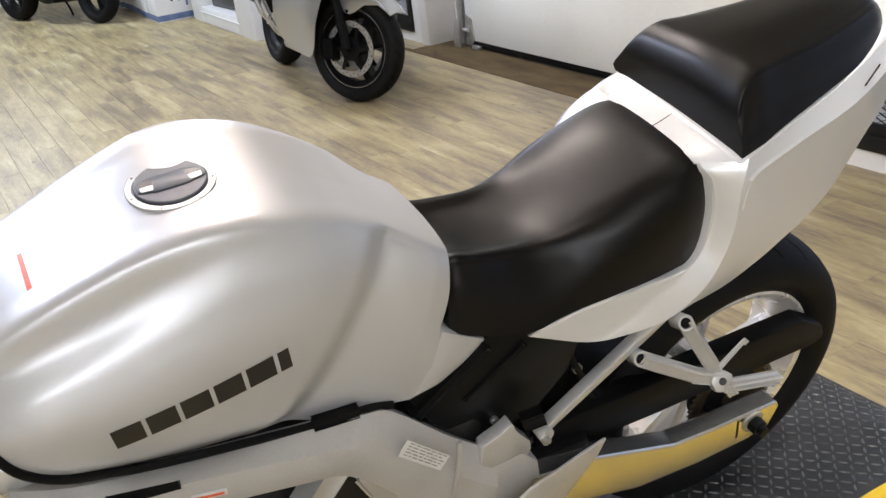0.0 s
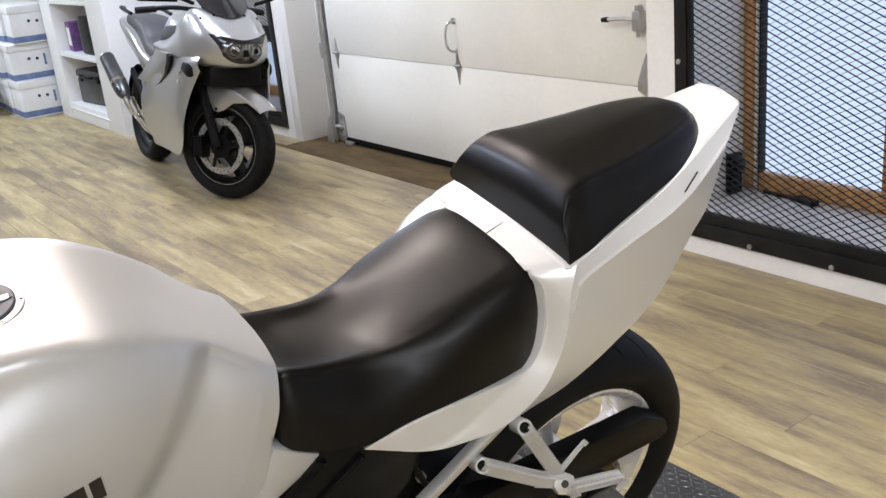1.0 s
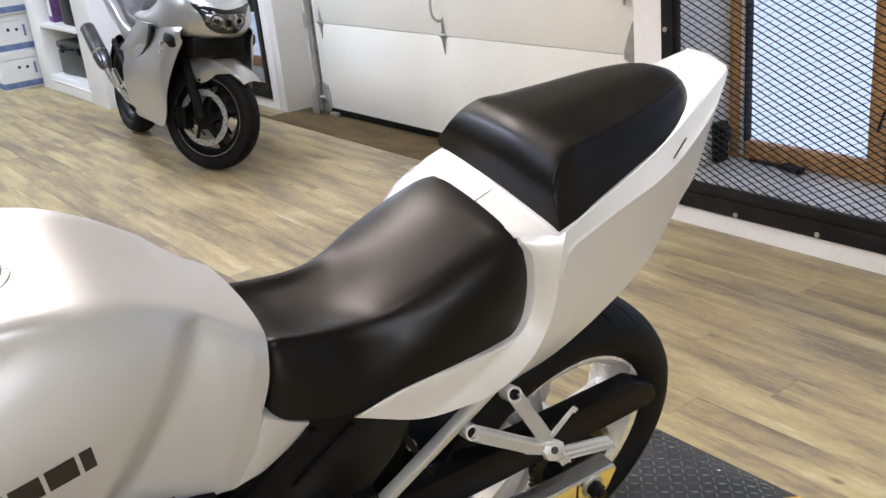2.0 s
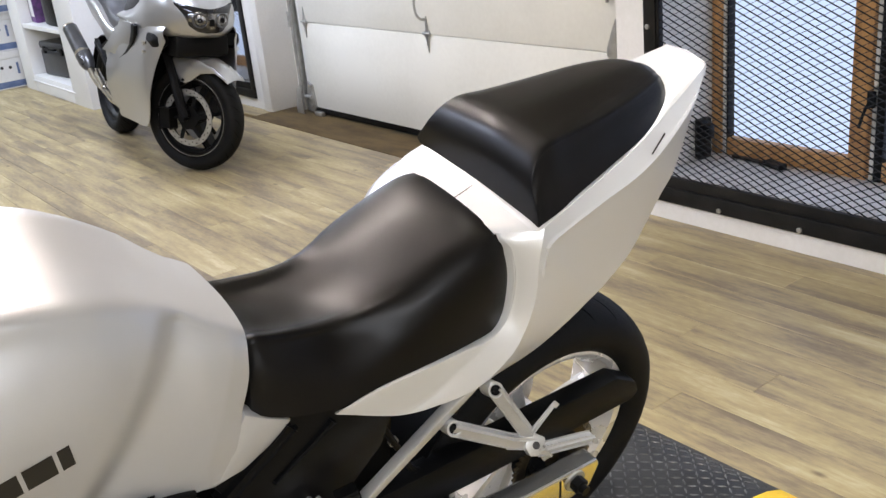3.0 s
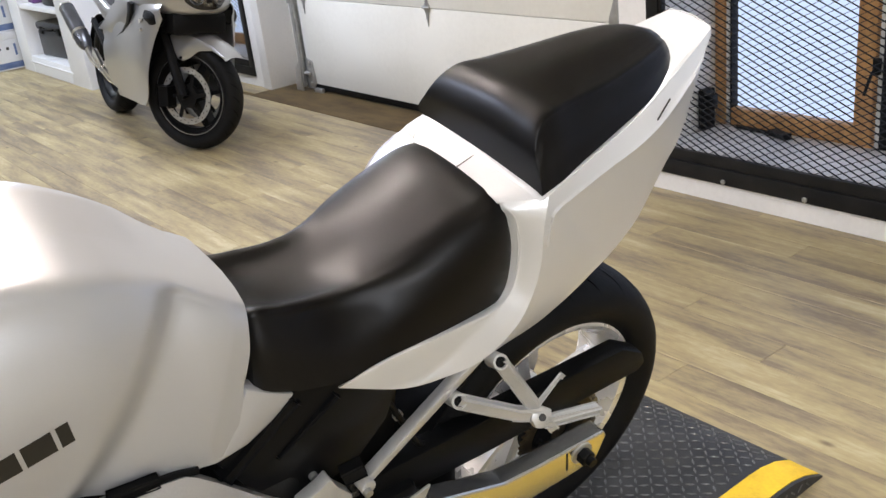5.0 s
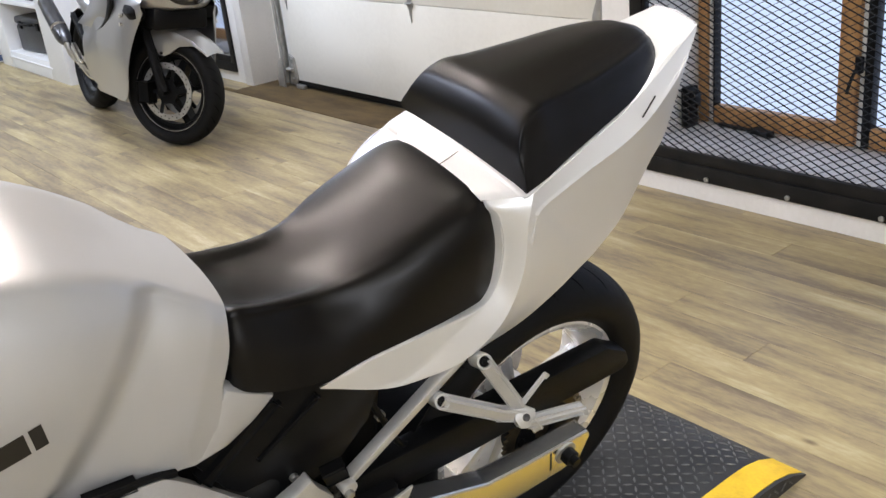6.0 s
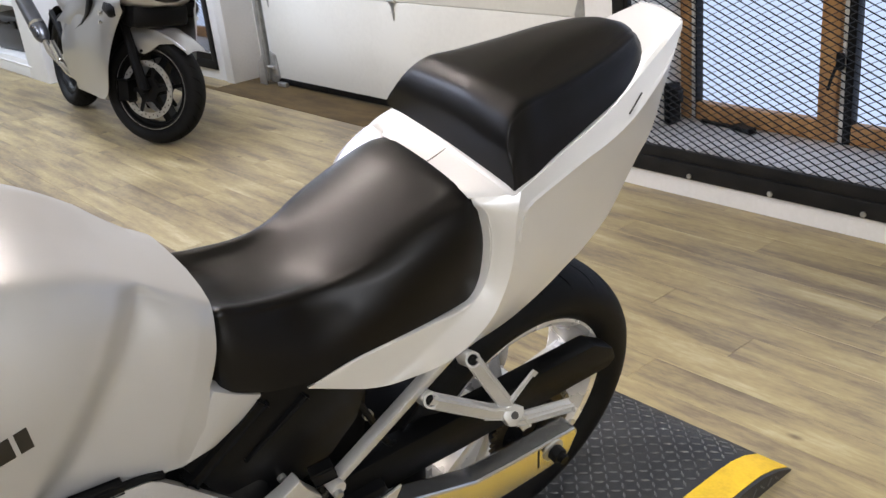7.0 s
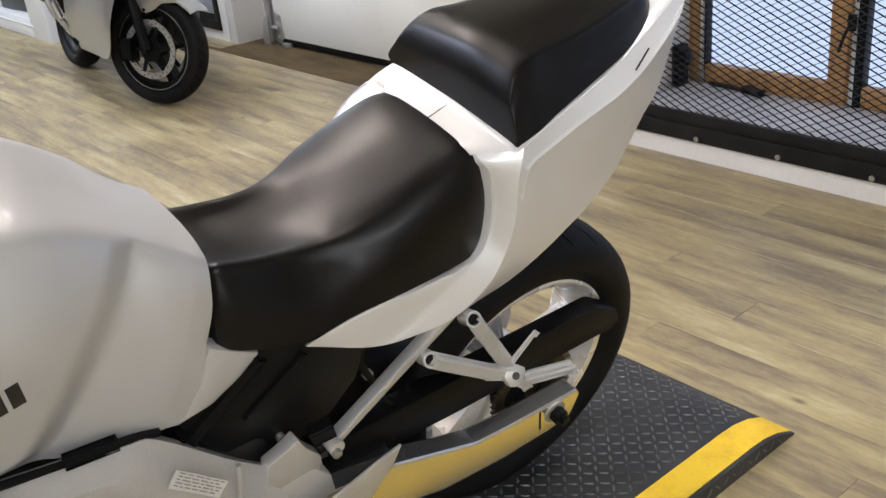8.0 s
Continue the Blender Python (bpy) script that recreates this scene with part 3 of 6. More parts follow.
part("cross_rail", box(VX0, WB, 0.60, VX1, WB + 0.07, 0.72, 0.004), BLACK_METAL, window2, "dark cross rail")
part("pane", box(VX0 + 0.02, WB + 0.03, 0.72, VX1 - 0.02, WB + 0.04, WZ1), SILL, window2, "blanked grey pane")
part("pane_backing", box(VX0, WB + 0.10, 0.0, VX1, WB + 0.14, WZ1 + 0.1), WALL, window2, "white board behind the panes")

# ---- unseen ceiling fixtures at the added lamps ----
for lx, ly, ll, lw, watts, tone in UNSEEN_CEILING_LIGHTS:
    fixture = thing("ceiling_light", pose(lx, ly, CEILING), "added white ceiling light with a frosted diffuser, out of view", "ceiling light", "ceiling lights")
    part("housing", box(-ll / 2 - 0.02, -lw / 2 - 0.02, -0.05, ll / 2 + 0.02, lw / 2 + 0.02, 0, 0.004), WHITE_GLOSS, fixture)
    part("diffuser", box(-ll / 2, -lw / 2, -0.062, ll / 2, lw / 2, -0.051, 0.003), TUBE, fixture)
spot = None
for bx, by in BULBS:
    if spot is None:
        spot = thing("track_spot", pose(bx, by, CEILING), "small white ceiling spotlight", "spotlight", "ceiling spots")
        part("stem", cyl((0, 0, 0), (0, 0, -0.12), 0.012), WHITE_GLOSS, spot)
        part("shade", lathe([(-0.20, 0.045), (-0.12, 0.03), (-0.115, 0.02), (-0.12, 0.02), (-0.20, 0.04)], axis="z", seg=24), WHITE_GLOSS, spot)
        part("bulb", cyl((0, 0, -0.17), (0, 0, -0.195), 0.026, 0.02, bevel=0.004), BULB, spot)
    else:
        copy_thing(spot, pose(bx, by, CEILING))

# ---- platform under the motorcycle ----
PX0, PX1, PY0, PY1, PH = -1.42, -0.784, -1.15, 1.926, 0.043
platform = thing("platform", pose(0, 0, 0), "low black diamond-tread rubber platform with yellow edges", "platform")


def ramp_profile(x0, x1, lift):
    k = 0.105
    return prism([(PY0, 0.0), (PY1, 0.0), (PY1, 0.005 + lift), (PY1 - k * 0.5, 0.028 + lift), (PY1 - k, PH - 0.003 + lift), (PY1 - k - 0.05, PH + lift), (PY0 + k + 0.05, PH + lift), (PY0 + k, PH - 0.003 + lift), (PY0, 0.005 + lift)], x0, x1, axis="x")


part("deck", ramp_profile(PX0 + 0.086, PX1 - 0.086, 0.0), MAT_RUBBER, platform)
for a, b in ((PX0 + 0.010, PX0 + 0.0855), (PX1 - 0.0855, PX1 - 0.010)):
    part("yellow_edge", ramp_profile(a, b, 0.0005), YELLOW, platform, "worn yellow edge strip")
for a, b in ((PX0, PX0 + 0.0095), (PX1 - 0.0095, PX1)):
    part("side_edge", ramp_profile(a, b, -0.001), MAT_RUBBER, platform)


def deck_height(y):
    k = 0.105
    return float(np.interp(y, [PY1 - k - 0.05, PY1 - k, PY1 - k * 0.5, PY1], [PH, PH - 0.003, 0.028, 0.005]))


def tread(x0, x1, y0, y1, pitch=0.0235):
    verts, faces = [], []
    ny, nx = int((y1 - y0) / pitch), int((x1 - x0) / pitch)
    for j in range(ny):
        for i in range(nx):
            cx, cy = x0 + (i + 0.5) * pitch, y0 + (j + 0.5) * pitch
            a = radians(42 if (i + j) % 2 else -42) + random.uniform(-0.05, 0.05)
            u, v = (math.cos(a), math.sin(a)), (-math.sin(a), math.cos(a))
            k = len(verts)
            for p, q, h in ((-0.0115, 0, 0), (0, -0.0034, 0), (0.0115, 0, 0), (0, 0.0034, 0), (-0.006, 0, 0.0028), (0.006, 0, 0.0028)):
                x, y = cx + u[0] * p + v[0] * q, cy + u[1] * p + v[1] * q
                verts.append((x, y, deck_height(y) + h + 0.0002))
            faces += [(k, k + 1, k + 4), (k + 1, k + 5, k + 4), (k + 1, k + 2, k + 5), (k + 2, k + 3, k + 5), (k + 3, k + 4, k + 5), (k + 3, k, k + 4)]
    me = bpy.data.meshes.new("tread_pattern")
    me.from_pydata(verts, [], faces)
    me.materials.append(TREAD)
    return me


treads = new("tread_pattern", tread(PX0 + 0.09, PX1 - 0.09, 0.5, PY1 - 0.008))
treads.parent = platform
treads["kind"] = "stuff"
# lozenges of the outer side face
bm = bmesh.new()
for i in range(44):
    y = PY1 - 0.06 - i * 0.028
    hgt = deck_height(y)
    s = 1 if i % 2 else -1
    bar((PX1 + 0.0005, y - 0.007, hgt * 0.5 - s * 0.007), (PX1 + 0.0005, y + 0.007, hgt * 0.5 + s * 0.007), 0.004, 0.002, 0, up=(1, 0, 0), bm=bm)
part("side_tread", bm, TREAD, platform)["kind"] = "stuff"

# ---- shelves and boxes ----
SX0, SX1, SY = -8.86, -7.165, 2.53
shelf = thing("shelf_unit", pose(0, 0, 0), "white painted built-in shelf unit, half full", "shelf unit")
part("side_panel", box(SX0, SY, 0, SX0 + 0.29, YL - 0.001, 2.2, 0.003), WHITE_GLOSS, shelf)
part("side_panel", box(SX1 - 0.40, SY, 0, SX1, YL - 0.001, 2.2, 0.003), WHITE_GLOSS, shelf)
part("plinth", box(SX0 + 0.291, SY + 0.004, 0, SX1 - 0.401, YL - 0.001, 0.14, 0.003), WHITE_GLOSS, shelf)
part("plinth_bead", box(SX0 + 0.25, SY - 0.004, 0.085, SX1 - 0.36, SY + 0.0035, 0.098, 0.002), WHITE_GLOSS, shelf)
for zz in (0.54, 0.98, 1.42, 1.86, 2.16):
    part("shelf_board", box(SX0 + 0.2905, SY + 0.01, zz, SX1 - 0.4005, YL - 0.02, zz + 0.035, 0.002), WHITE_GLOSS, shelf)
part("back_panel", box(SX0 + 0.2905, YL - 0.019, 0.141, SX1 - 0.4005, YL - 0.002, 2.2), WHITE_GLOSS, shelf)

case = thing("carry_case", pose(-8.16, 2.80, 0.141, 0, 0, 4), "dark grey plastic carry case on the lower shelf", "case")
part("body", box(-0.30, -0.18, 0, 0.30, 0.18, 0.22, 0.02), BIN, case)
part("lid", box(-0.305, -0.185, 0.222, 0.305, 0.185, 0.285, 0.02), BIN, case)
part("handle", pipe([(-0.10, -0.19, 0.235), (-0.08, -0.215, 0.235), (0.08, -0.215, 0.235), (0.10, -0.19, 0.235)], 0.010), BLACK_PLASTIC, case)
part("latch", box(-0.21, -0.195, 0.19, -0.15, -0.181, 0.25, 0.004), BLACK_PLASTIC, case)
part("latch", box(0.15, -0.195, 0.19, 0.21, -0.181, 0.25, 0.004), BLACK_PLASTIC, case)
pack = thing("purple_pack", pose(-8.50, 2.68, 0.576, 0, 0, -6), "purple and dark printed product pack on the shelf", "pack")
part("pack_body", box(-0.13, -0.06, 0, 0.13, 0.06, 0.24, 0.005), PURPLE, pack)
part("pack_label", box(-0.02, -0.063, 0.05, 0.11, -0.0605, 0.20), PAPER, pack, "pale label")
tagged(part("dark_binder", box(-8.17, 2.62, 0.576, -8.06, 2.90, 0.84, 0.006), BIN), "dark upright binder on the shelf", "binder")
tagged(part("dark_binder", box(-8.05, 2.60, 0.576, -7.75, 2.86, 0.88, 0.006), BLACK_PLASTIC), "black box standing on the shelf", "box")
tagged(part("tool_tray", box(-8.25, 2.58, 1.016, -7.80, 2.86, 1.09, 0.008), STEEL), "grey metal tray on the upper shelf", "tray")


def storage_box(m, label):
    t = thing("storage_box", m, label, "storage box", "stacked storage boxes")
    part("box_body", box(-0.19, -0.16, 0.0, 0.19, 0.16, 0.262, 0.004), PAPER, t)
    part("lid", box(-0.198, -0.168, 0.263, 0.198, 0.168, 0.325, 0.004), PAPER, t)
    part("blue_band", box(-0.1915, -0.1615, 0.012, 0.1915, 0.1615, 0.065, 0.001), BLUE, t, "blue printed band")
    # dark discs on the card colour in the shaded hand holes
    part("hand_hole_shade", cyl((-0.035, -0.1625, 0.19), (-0.035, -0.158, 0.19), 0.014, seg=12), PRINT_AND_SHADE, t, "dark disc for a shaded hand hole")
    part("hand_hole_shade", cyl((0.035, -0.1625, 0.185), (0.035, -0.158, 0.185), 0.014, seg=12), PRINT_AND_SHADE, t, "dark disc for a shaded hand hole")
    part("print_mark", box(0.09, -0.1618, 0.12, 0.11, -0.1604, 0.22), BLUE, t, "blue printed mark")
    return t


STACK_X, STACK_Y = -9.13, 2.42
base = storage_box(pose(STACK_X, STACK_Y, 0, 0, 0, 90), "white cardboard storage box with a blue band")
for i in range(5):
    for k in range(3):
        if (i, k) == (0, 0):
            continue
        copy_thing(base, pose(STACK_X - i * 0.36 + random.uniform(-0.01, 0.01) - 0.05 * (k == 1), STACK_Y + random.uniform(-0.02, 0.02) + 0.05 * (k == 2), 0.3255 * k, 0, 0, 90 + random.uniform(-4, 4)))


# ---- motorcycle on the platform (x forward, y to its left, z up, from the rear tyre's foot) ----
bike = thing("motorcycle", pose(-1.182, 1.344, 0.046, -15.7, 0, 267.5), "silver sport motorcycle leaning on its side stand on a black platform", "motorcycle")


def wheel(parent, name, c, r, width, rim_r, rim_w, mat, spoke_mat, spokes=3, m=None, label="", twin=True):
    """A cast wheel about the y axis: rim, tyre, hub and spokes. Its parts hang under the rim."""
    x0, z0 = c
    hw, rw = width / 2, rim_w / 2
    prof = [(-rw, rim_r), (-rw + 0.004, rim_r + 0.010), (-rw + 0.012, rim_r + 0.004), (-rw + 0.018, rim_r - 0.004), (-0.02, rim_r - 0.022), (0.02, rim_r - 0.022), (rw - 0.018, rim_r - 0.004), (rw - 0.012, rim_r + 0.004), (rw - 0.004, rim_r + 0.010), (rw, rim_r), (rw - 0.004, rim_r - 0.010), (rw - 0.02, rim_r - 0.018), (0.022, rim_r - 0.036), (-0.022, rim_r - 0.036), (-rw + 0.02, rim_r - 0.018), (-rw + 0.004, rim_r - 0.010)]
    rim = part(name, lathe(prof, (0, 0, 0), seg=72), mat, parent, label)
    rim.matrix_local = (m or pose(x0, 0, z0))
    half = [(rw - 0.001, 0.06), (rw + (hw - rw) * 0.45, 0.17), (rw + (hw - rw) * 0.85, 0.30), (hw, 0.45), (hw * 0.985, 0.57), (hw * 0.93, 0.69), (hw * 0.82, 0.80), (hw * 0.64, 0.895), (hw * 0.42, 0.96), (hw * 0.2, 0.992)]
    t = [(-o, rim_r + (r - rim_r) * q) for o, q in half] + [(0, r)] + [(o, rim_r + (r - rim_r) * q) for o, q in half[::-1]]
    t = t + [(rw - 0.006, rim_r + 0.003), (0, rim_r - 0.004), (-rw + 0.006, rim_r + 0.003)]
    tyre = part("tyre", lathe(t, (0, 0, 0), seg=96), RUBBER, rim, "black road tyre with fine grooves")
    # near-black strips on both shoulders put the slanted grooves' shade into colour
    across = [0.0] + [o for o, q in half[:4:-1]]
    deep = [r] + [rim_r + (r - rim_r) * q for o, q in half[:4:-1]]
    bm = bmesh.new()
    for k in range(26):
        for s in (1, -1):
            a0, pair = 2 * math.pi * (k + (0.5 if s < 0 else 0)) / 26, []
            for i in range(9):
                u = i / 8
                o = hw * (0.12 + 0.74 * u)
                rr = np.interp(o, across, deep) + 0.0005
                a = a0 + 0.24 * u - 0.07 * u * u
                da = 0.0075 * math.sin(math.pi * (0.08 + 0.84 * u))
                pair.append([bm.verts.new((rr * math.cos(a + e), s * o, rr * math.sin(a + e))) for e in (-da, da)])
            for (v0, v1), (v2, v3) in zip(pair, pair[1:]):
                bm.faces.new((v0, v1, v3, v2))
    part("tread_groove_shade", bm, GROOVE_SHADE, tyre)["kind"] = "stuff"
    part("hub", lathe([(-0.06, 0.012), (-0.06, 0.045), (-0.03, 0.055), (0.03, 0.055), (0.06, 0.045), (0.06, 0.012)], seg=32), spoke_mat, rim)
    for k in range(spokes):
        a = 2 * math.pi * k / spokes + 1.05
        if twin:
            bm = bmesh.new()
            for da in (-0.17, 0.17):
                bar((0.045 * math.cos(a + da), 0, 0.045 * math.sin(a + da)), ((rim_r - 0.026) * math.cos(a + da * 1.35), 0, (rim_r - 0.026) * math.sin(a + da * 1.35)), 0.034, 0.026, 0.008, up=(-math.sin(a), 0, math.cos(a)), bm=bm)
        else:
            bm = bar((0.045 * math.cos(a), 0, 0.045 * math.sin(a)), ((rim_r - 0.026) * math.cos(a), 0, (rim_r - 0.026) * math.sin(a)), 0.05, 0.05, 0.012, up=(-math.sin(a), 0, math.cos(a)), taper=0.8)
        part("spoke", bm, spoke_mat, rim)
    return rim


def disc(parent, y, r, mat=STEEL, ring=0.032, holes=36):
    bm = lathe([(y - 0.0025, r - ring), (y - 0.0025, r), (y + 0.0025, r), (y + 0.0025, r - ring)], seg=64)
    d = part("brake_disc", bm, mat, parent, "drilled steel brake disc")
    # dark discs on the face stand for the shaded drill holes
    hb = bmesh.new()
    for k in range(holes):
        a = 2 * math.pi * k / holes
        rr = r - ring * (0.3 if k % 2 else 0.68)
        s = 1 if y > 0 else -1
        cyl((rr * math.cos(a), y + s * 0.002, rr * math.sin(a)), (rr * math.cos(a), y + s * 0.0031, rr * math.sin(a)), 0.0042, seg=8, bm=hb)
    part("drilled_hole_shade", hb, PRINT_AND_SHADE, d)["kind"] = "stuff"
    star = []
    for k in range(6):
        a = 2 * math.pi * k / 6
        for rr, da in ((0.064, -0.30), (0.070, -0.12), (r - ring + 0.006, 0.04), (r - ring + 0.006, 0.20), (0.070, 0.18)):
            star.append((rr * math.cos(a + da), rr * math.sin(a + da)))
    cb = prism(star, y - 0.003, y + 0.003)
    part("disc_carrier", cb, BLACK_METAL, d)


RW = wheel(bike, "rear_wheel", (0, 0.318), 0.318, 0.180, 0.219, 0.140, RIM, RIM, 3, label="silver cast rear wheel")
disc(RW, -0.085, 0.11, holes=24)
# sprocket
teeth = []
for k in range(43 * 4):
    a = 2 * math.pi * k / (43 * 4)
    teeth.append(((0.098 if k % 4 in (0, 1) else 0.089) * math.cos(a), (0.098 if k % 4 in (0, 1) else 0.089) * math.sin(a)))
bm = prism(teeth, 0.098, 0.104)
part("sprocket", bm, BRASS, RW, "oily gold-brown rear sprocket")
bm = lathe([(0.07, 0.02), (0.07, 0.075), (0.106, 0.068), (0.106, 0.02)], seg=32)
for k in range(5):
    a = 2 * math.pi * k / 5
    cyl((0.055 * math.cos(a), 0.10, 0.055 * math.sin(a)), (0.055 * math.cos(a), 0.116, 0.055 * math.sin(a)), 0.010, seg=6, bm=bm)
part("sprocket_carrier", bm, BLACK_METAL, RW)

# fuel tank: cross sections from the top centre line outward and down
TANK = [
    (1.235, 0.925, (0.080, 0.918), (0.096, 0.895), (0.118, 0.875), (0.128, 0.850), (0.124, 0.820), (0.112, 0.800)),
    (1.165, 0.972, (0.098, 0.966), (0.112, 0.932), (0.146, 0.902), (0.162, 0.865), (0.150, 0.805), (0.130, 0.770)),
    (1.08, 1.007, (0.102, 1.001), (0.117, 0.960), (0.154, 0.922), (0.172, 0.872), (0.158, 0.790), (0.130, 0.750)),
    (1.00, 1.033, (0.107, 1.027), (0.122, 0.988), (0.156, 0.946), (0.175, 0.888), (0.160, 0.785), (0.130, 0.735)),
    (0.92, 1.043, (0.113, 1.039), (0.130, 1.010), (0.155, 0.966), (0.172, 0.898), (0.158, 0.775), (0.130, 0.724)),
    (0.84, 1.031, (0.108, 1.025), (0.127, 1.002), (0.150, 0.963), (0.164, 0.895), (0.155, 0.768), (0.141, 0.700)),
    (0.78, 1.005, (0.098, 0.999), (0.117, 0.978), (0.135, 0.942), (0.147, 0.875), (0.146, 0.766), (0.139, 0.694)),
    (0.73, 0.974, (0.088, 0.968), (0.108, 0.951), (0.124, 0.915), (0.136, 0.855), (0.139, 0.765), (0.136, 0.686)),
    (0.69, 0.945, (0.078, 0.940), (0.102, 0.930), (0.121, 0.902), (0.132, 0.848), (0.134, 0.765), (0.130, 0.684)),
    (0.655, 0.918, (0.068, 0.916), (0.095, 0.911), (0.116, 0.886), (0.125, 0.838), (0.130, 0.765), (0.130, 0.688)),
]
rows = []
for x, zc, *side in TANK:
    half = [(x, 0, zc), (x, side[0][0] * 0.55, zc + (side[0][1] - zc) * 0.4)] + [(x, a, b) for a, b in side]
    rows.append(half)
rows.append([(0.612, 0, 0.884), (0.614, 0.036, 0.885), (0.618, 0.064, 0.888), (0.624, 0.094, 0.889), (0.630, 0.113, 0.868), (0.636, 0.121, 0.830), (0.656, 0.127, 0.770), (0.684, 0.130, 0.690)])
fine = smooth_grid(rows, 14, 12)


def knee_step(p):
    """The flank's bulge ends in a diagonal step; the knee panel behind it lies deeper and rises again to the rear edge."""
    x, y, z = p
    if y < 0.080:
        return Vector(p)
    t = max(-0.1, min(1.0, (0.965 - z) / 0.24))
    back = (0.705 + 0.185 * t - x) * 0.79
    u = max(0.0, min(1.0, (back + 0.034) / 0.060))
    fall = u * u * (3 - 2 * u) * max(0.0, min(1.0, 1.0 - (back - 0.010) / (0.055 + 0.08 * max(0.0, t))))
    return Vector((x, y - 0.024 * fall * min(1, (y - 0.080) / 0.025), z))


whole = []
for r in fine:
    left = [knee_step(p) for p in r]
    # the right shoulder of the tank stands a little fuller
    right = []
    for p in left[:0:-1]:
        g = max(0.0, min(1.0, (p[0] - 0.655) / 0.06)) * max(0.0, min(1.0, (1.17 - p[0]) / 0.2)) * max(0.0, min(1.0, (p[2] - 0.86) / 0.06)) * min(1.0, p[1] / 0.08)
        right.append(Vector((p[0], -p[1] - 0.010 * g, p[2] + 0.012 * g)))
    whole.append(right + left)
bm = skin(whole, loop=True, caps=True)
tank = part("fuel_tank", bm, SILVER, bike, "silver metallic fuel tank with knee recesses", 50)
from mathutils.bvhtree import BVHTree
tank_tree = BVHTree.FromPolygons([tuple(v.co) for v in tank.data.vertices], [tuple(p.vertices) for p in tank.data.polygons])


def on_tank(x, z, lift=0.0006):
    """The point of the left flank at (x, z)."""
    hit = tank_tree.ray_cast(Vector((x, 0.5, z)), Vector((0, -1, 0)))[0]
    return Vector((x, (hit.y if hit else 0.16) + lift, z))


def on_top(x, y, lift=0.0006):
    hit = tank_tree.ray_cast(Vector((x, y, 1.5)), Vector((0, 0, -1)))[0]
    return Vector((x, y, (hit.z if hit else 1.0) + lift))


def decal(corner, along, up, uv, mat, parent, name, onto=on_tank, n=5):
    """A thin print on the flank: a quad given in a slanted (u, v) frame."""
    bm = bmesh.new()
    (u0, v0), (u1, v1), (u2, v2), (u3, v3) = uv
    g = []
    for i in range(n + 1):
        row = []
        for j in range(n + 1):
            s, t = i / n, j / n
            u = (u0 * (1 - s) + u1 * s) * (1 - t) + (u3 * (1 - s) + u2 * s) * t
            v = (v0 * (1 - s) + v1 * s) * (1 - t) + (v3 * (1 - s) + v2 * s) * t
            a, b = corner[0] + along[0] * u + up[0] * v, corner[1] + along[1] * u + up[1] * v
            row.append(bm.verts.new(onto(a, b)))
        g.append(row)
    for i in range(n):
        for j in range(n):
            bm.faces.new((g[i][j], g[i + 1][j], g[i + 1][j + 1], g[i][j + 1]))
    return part(name, bm, mat, parent)


# maker's mark as six plain dark blocks
for k in range(6):
    w = 0.040 if k < 5 else 0.017
    u = k * 0.0405
    decal((1.088, 0.820), (-0.988, 0.165), (0.12, 0.99), [(u, 0), (u + w * 0.88, 0), (u + w * 0.88, 0.034), (u, 0.034)], PRINT_AND_SHADE, tank, "dark_block")
decal((1.128, -0.014), (0, 1), (-1, 0), [(0, 0), (0.068, 0), (0.068, 0.006), (0, 0.006)], ORANGE, tank, "warning_strip", onto=on_top)
# filler cap
capz = on_top(0.945, 0).z
cap_m = pose(0.945, 0, capz - 0.002, 0, 3, 0)
bm = lathe([(-0.004, 0.0525), (0.0003, 0.0535), (0.0012, 0.0525), (0.0012, 0.0455), (-0.002, 0.0445)], axis="z", seg=64)
ring = part("filler_ring", bm, SILVER, tank, "silver filler ring with small screws")
ring.matrix_local = cap_m
for k in range(7):
    a = 2 * math.pi * k / 7 + 0.2
    part("screw", cyl((0.0492 * math.cos(a), 0.0492 * math.sin(a), 0.0008), (0.0492 * math.cos(a), 0.0492 * math.sin(a), 0.0018), 0.0019, seg=10), MUFFLER, ring)
bm = lathe([(0.0, 0.0005), (0.0, 0.0435), (0.0032, 0.0435), (0.0045, 0.0420), (0.0048, 0.0005)], axis="z", seg=64)
capo = part("filler_cap", bm, CAP_GREY, ring, "dark blue-grey lockable filler cap")
part("key_flap", prism([(-0.040, -0.010), (-0.018, -0.0165), (0.018, -0.0165), (0.040, -0.010), (0.040, 0.010), (0.018, 0.0165), (-0.018, 0.0165), (-0.040, 0.010)], 0.0048, 0.0062, 0.0006, axis="z"), CAP_GREY, capo, "blue-grey key flap")
# flat plates on the flap: dark for each recess's shade, steel for its edge
for s in (-1, 1):
    part("cap_recess_shade", prism([(s * 0.019, -0.010), (s * 0.036, -0.008), (s * 0.036, 0.001), (s * 0.021, 0.001)], 0.0063, 0.0067, axis="z"), PRINT_AND_SHADE, capo, "dark plate for a shaded finger recess")
    part("cap_edge", prism([(s * 0.021, 0.0015), (s * 0.037, 0.0015), (s * 0.036, 0.011), (s * 0.022, 0.012)], 0.0063, 0.0067, axis="z"), STEEL, capo, "bright recess edge")

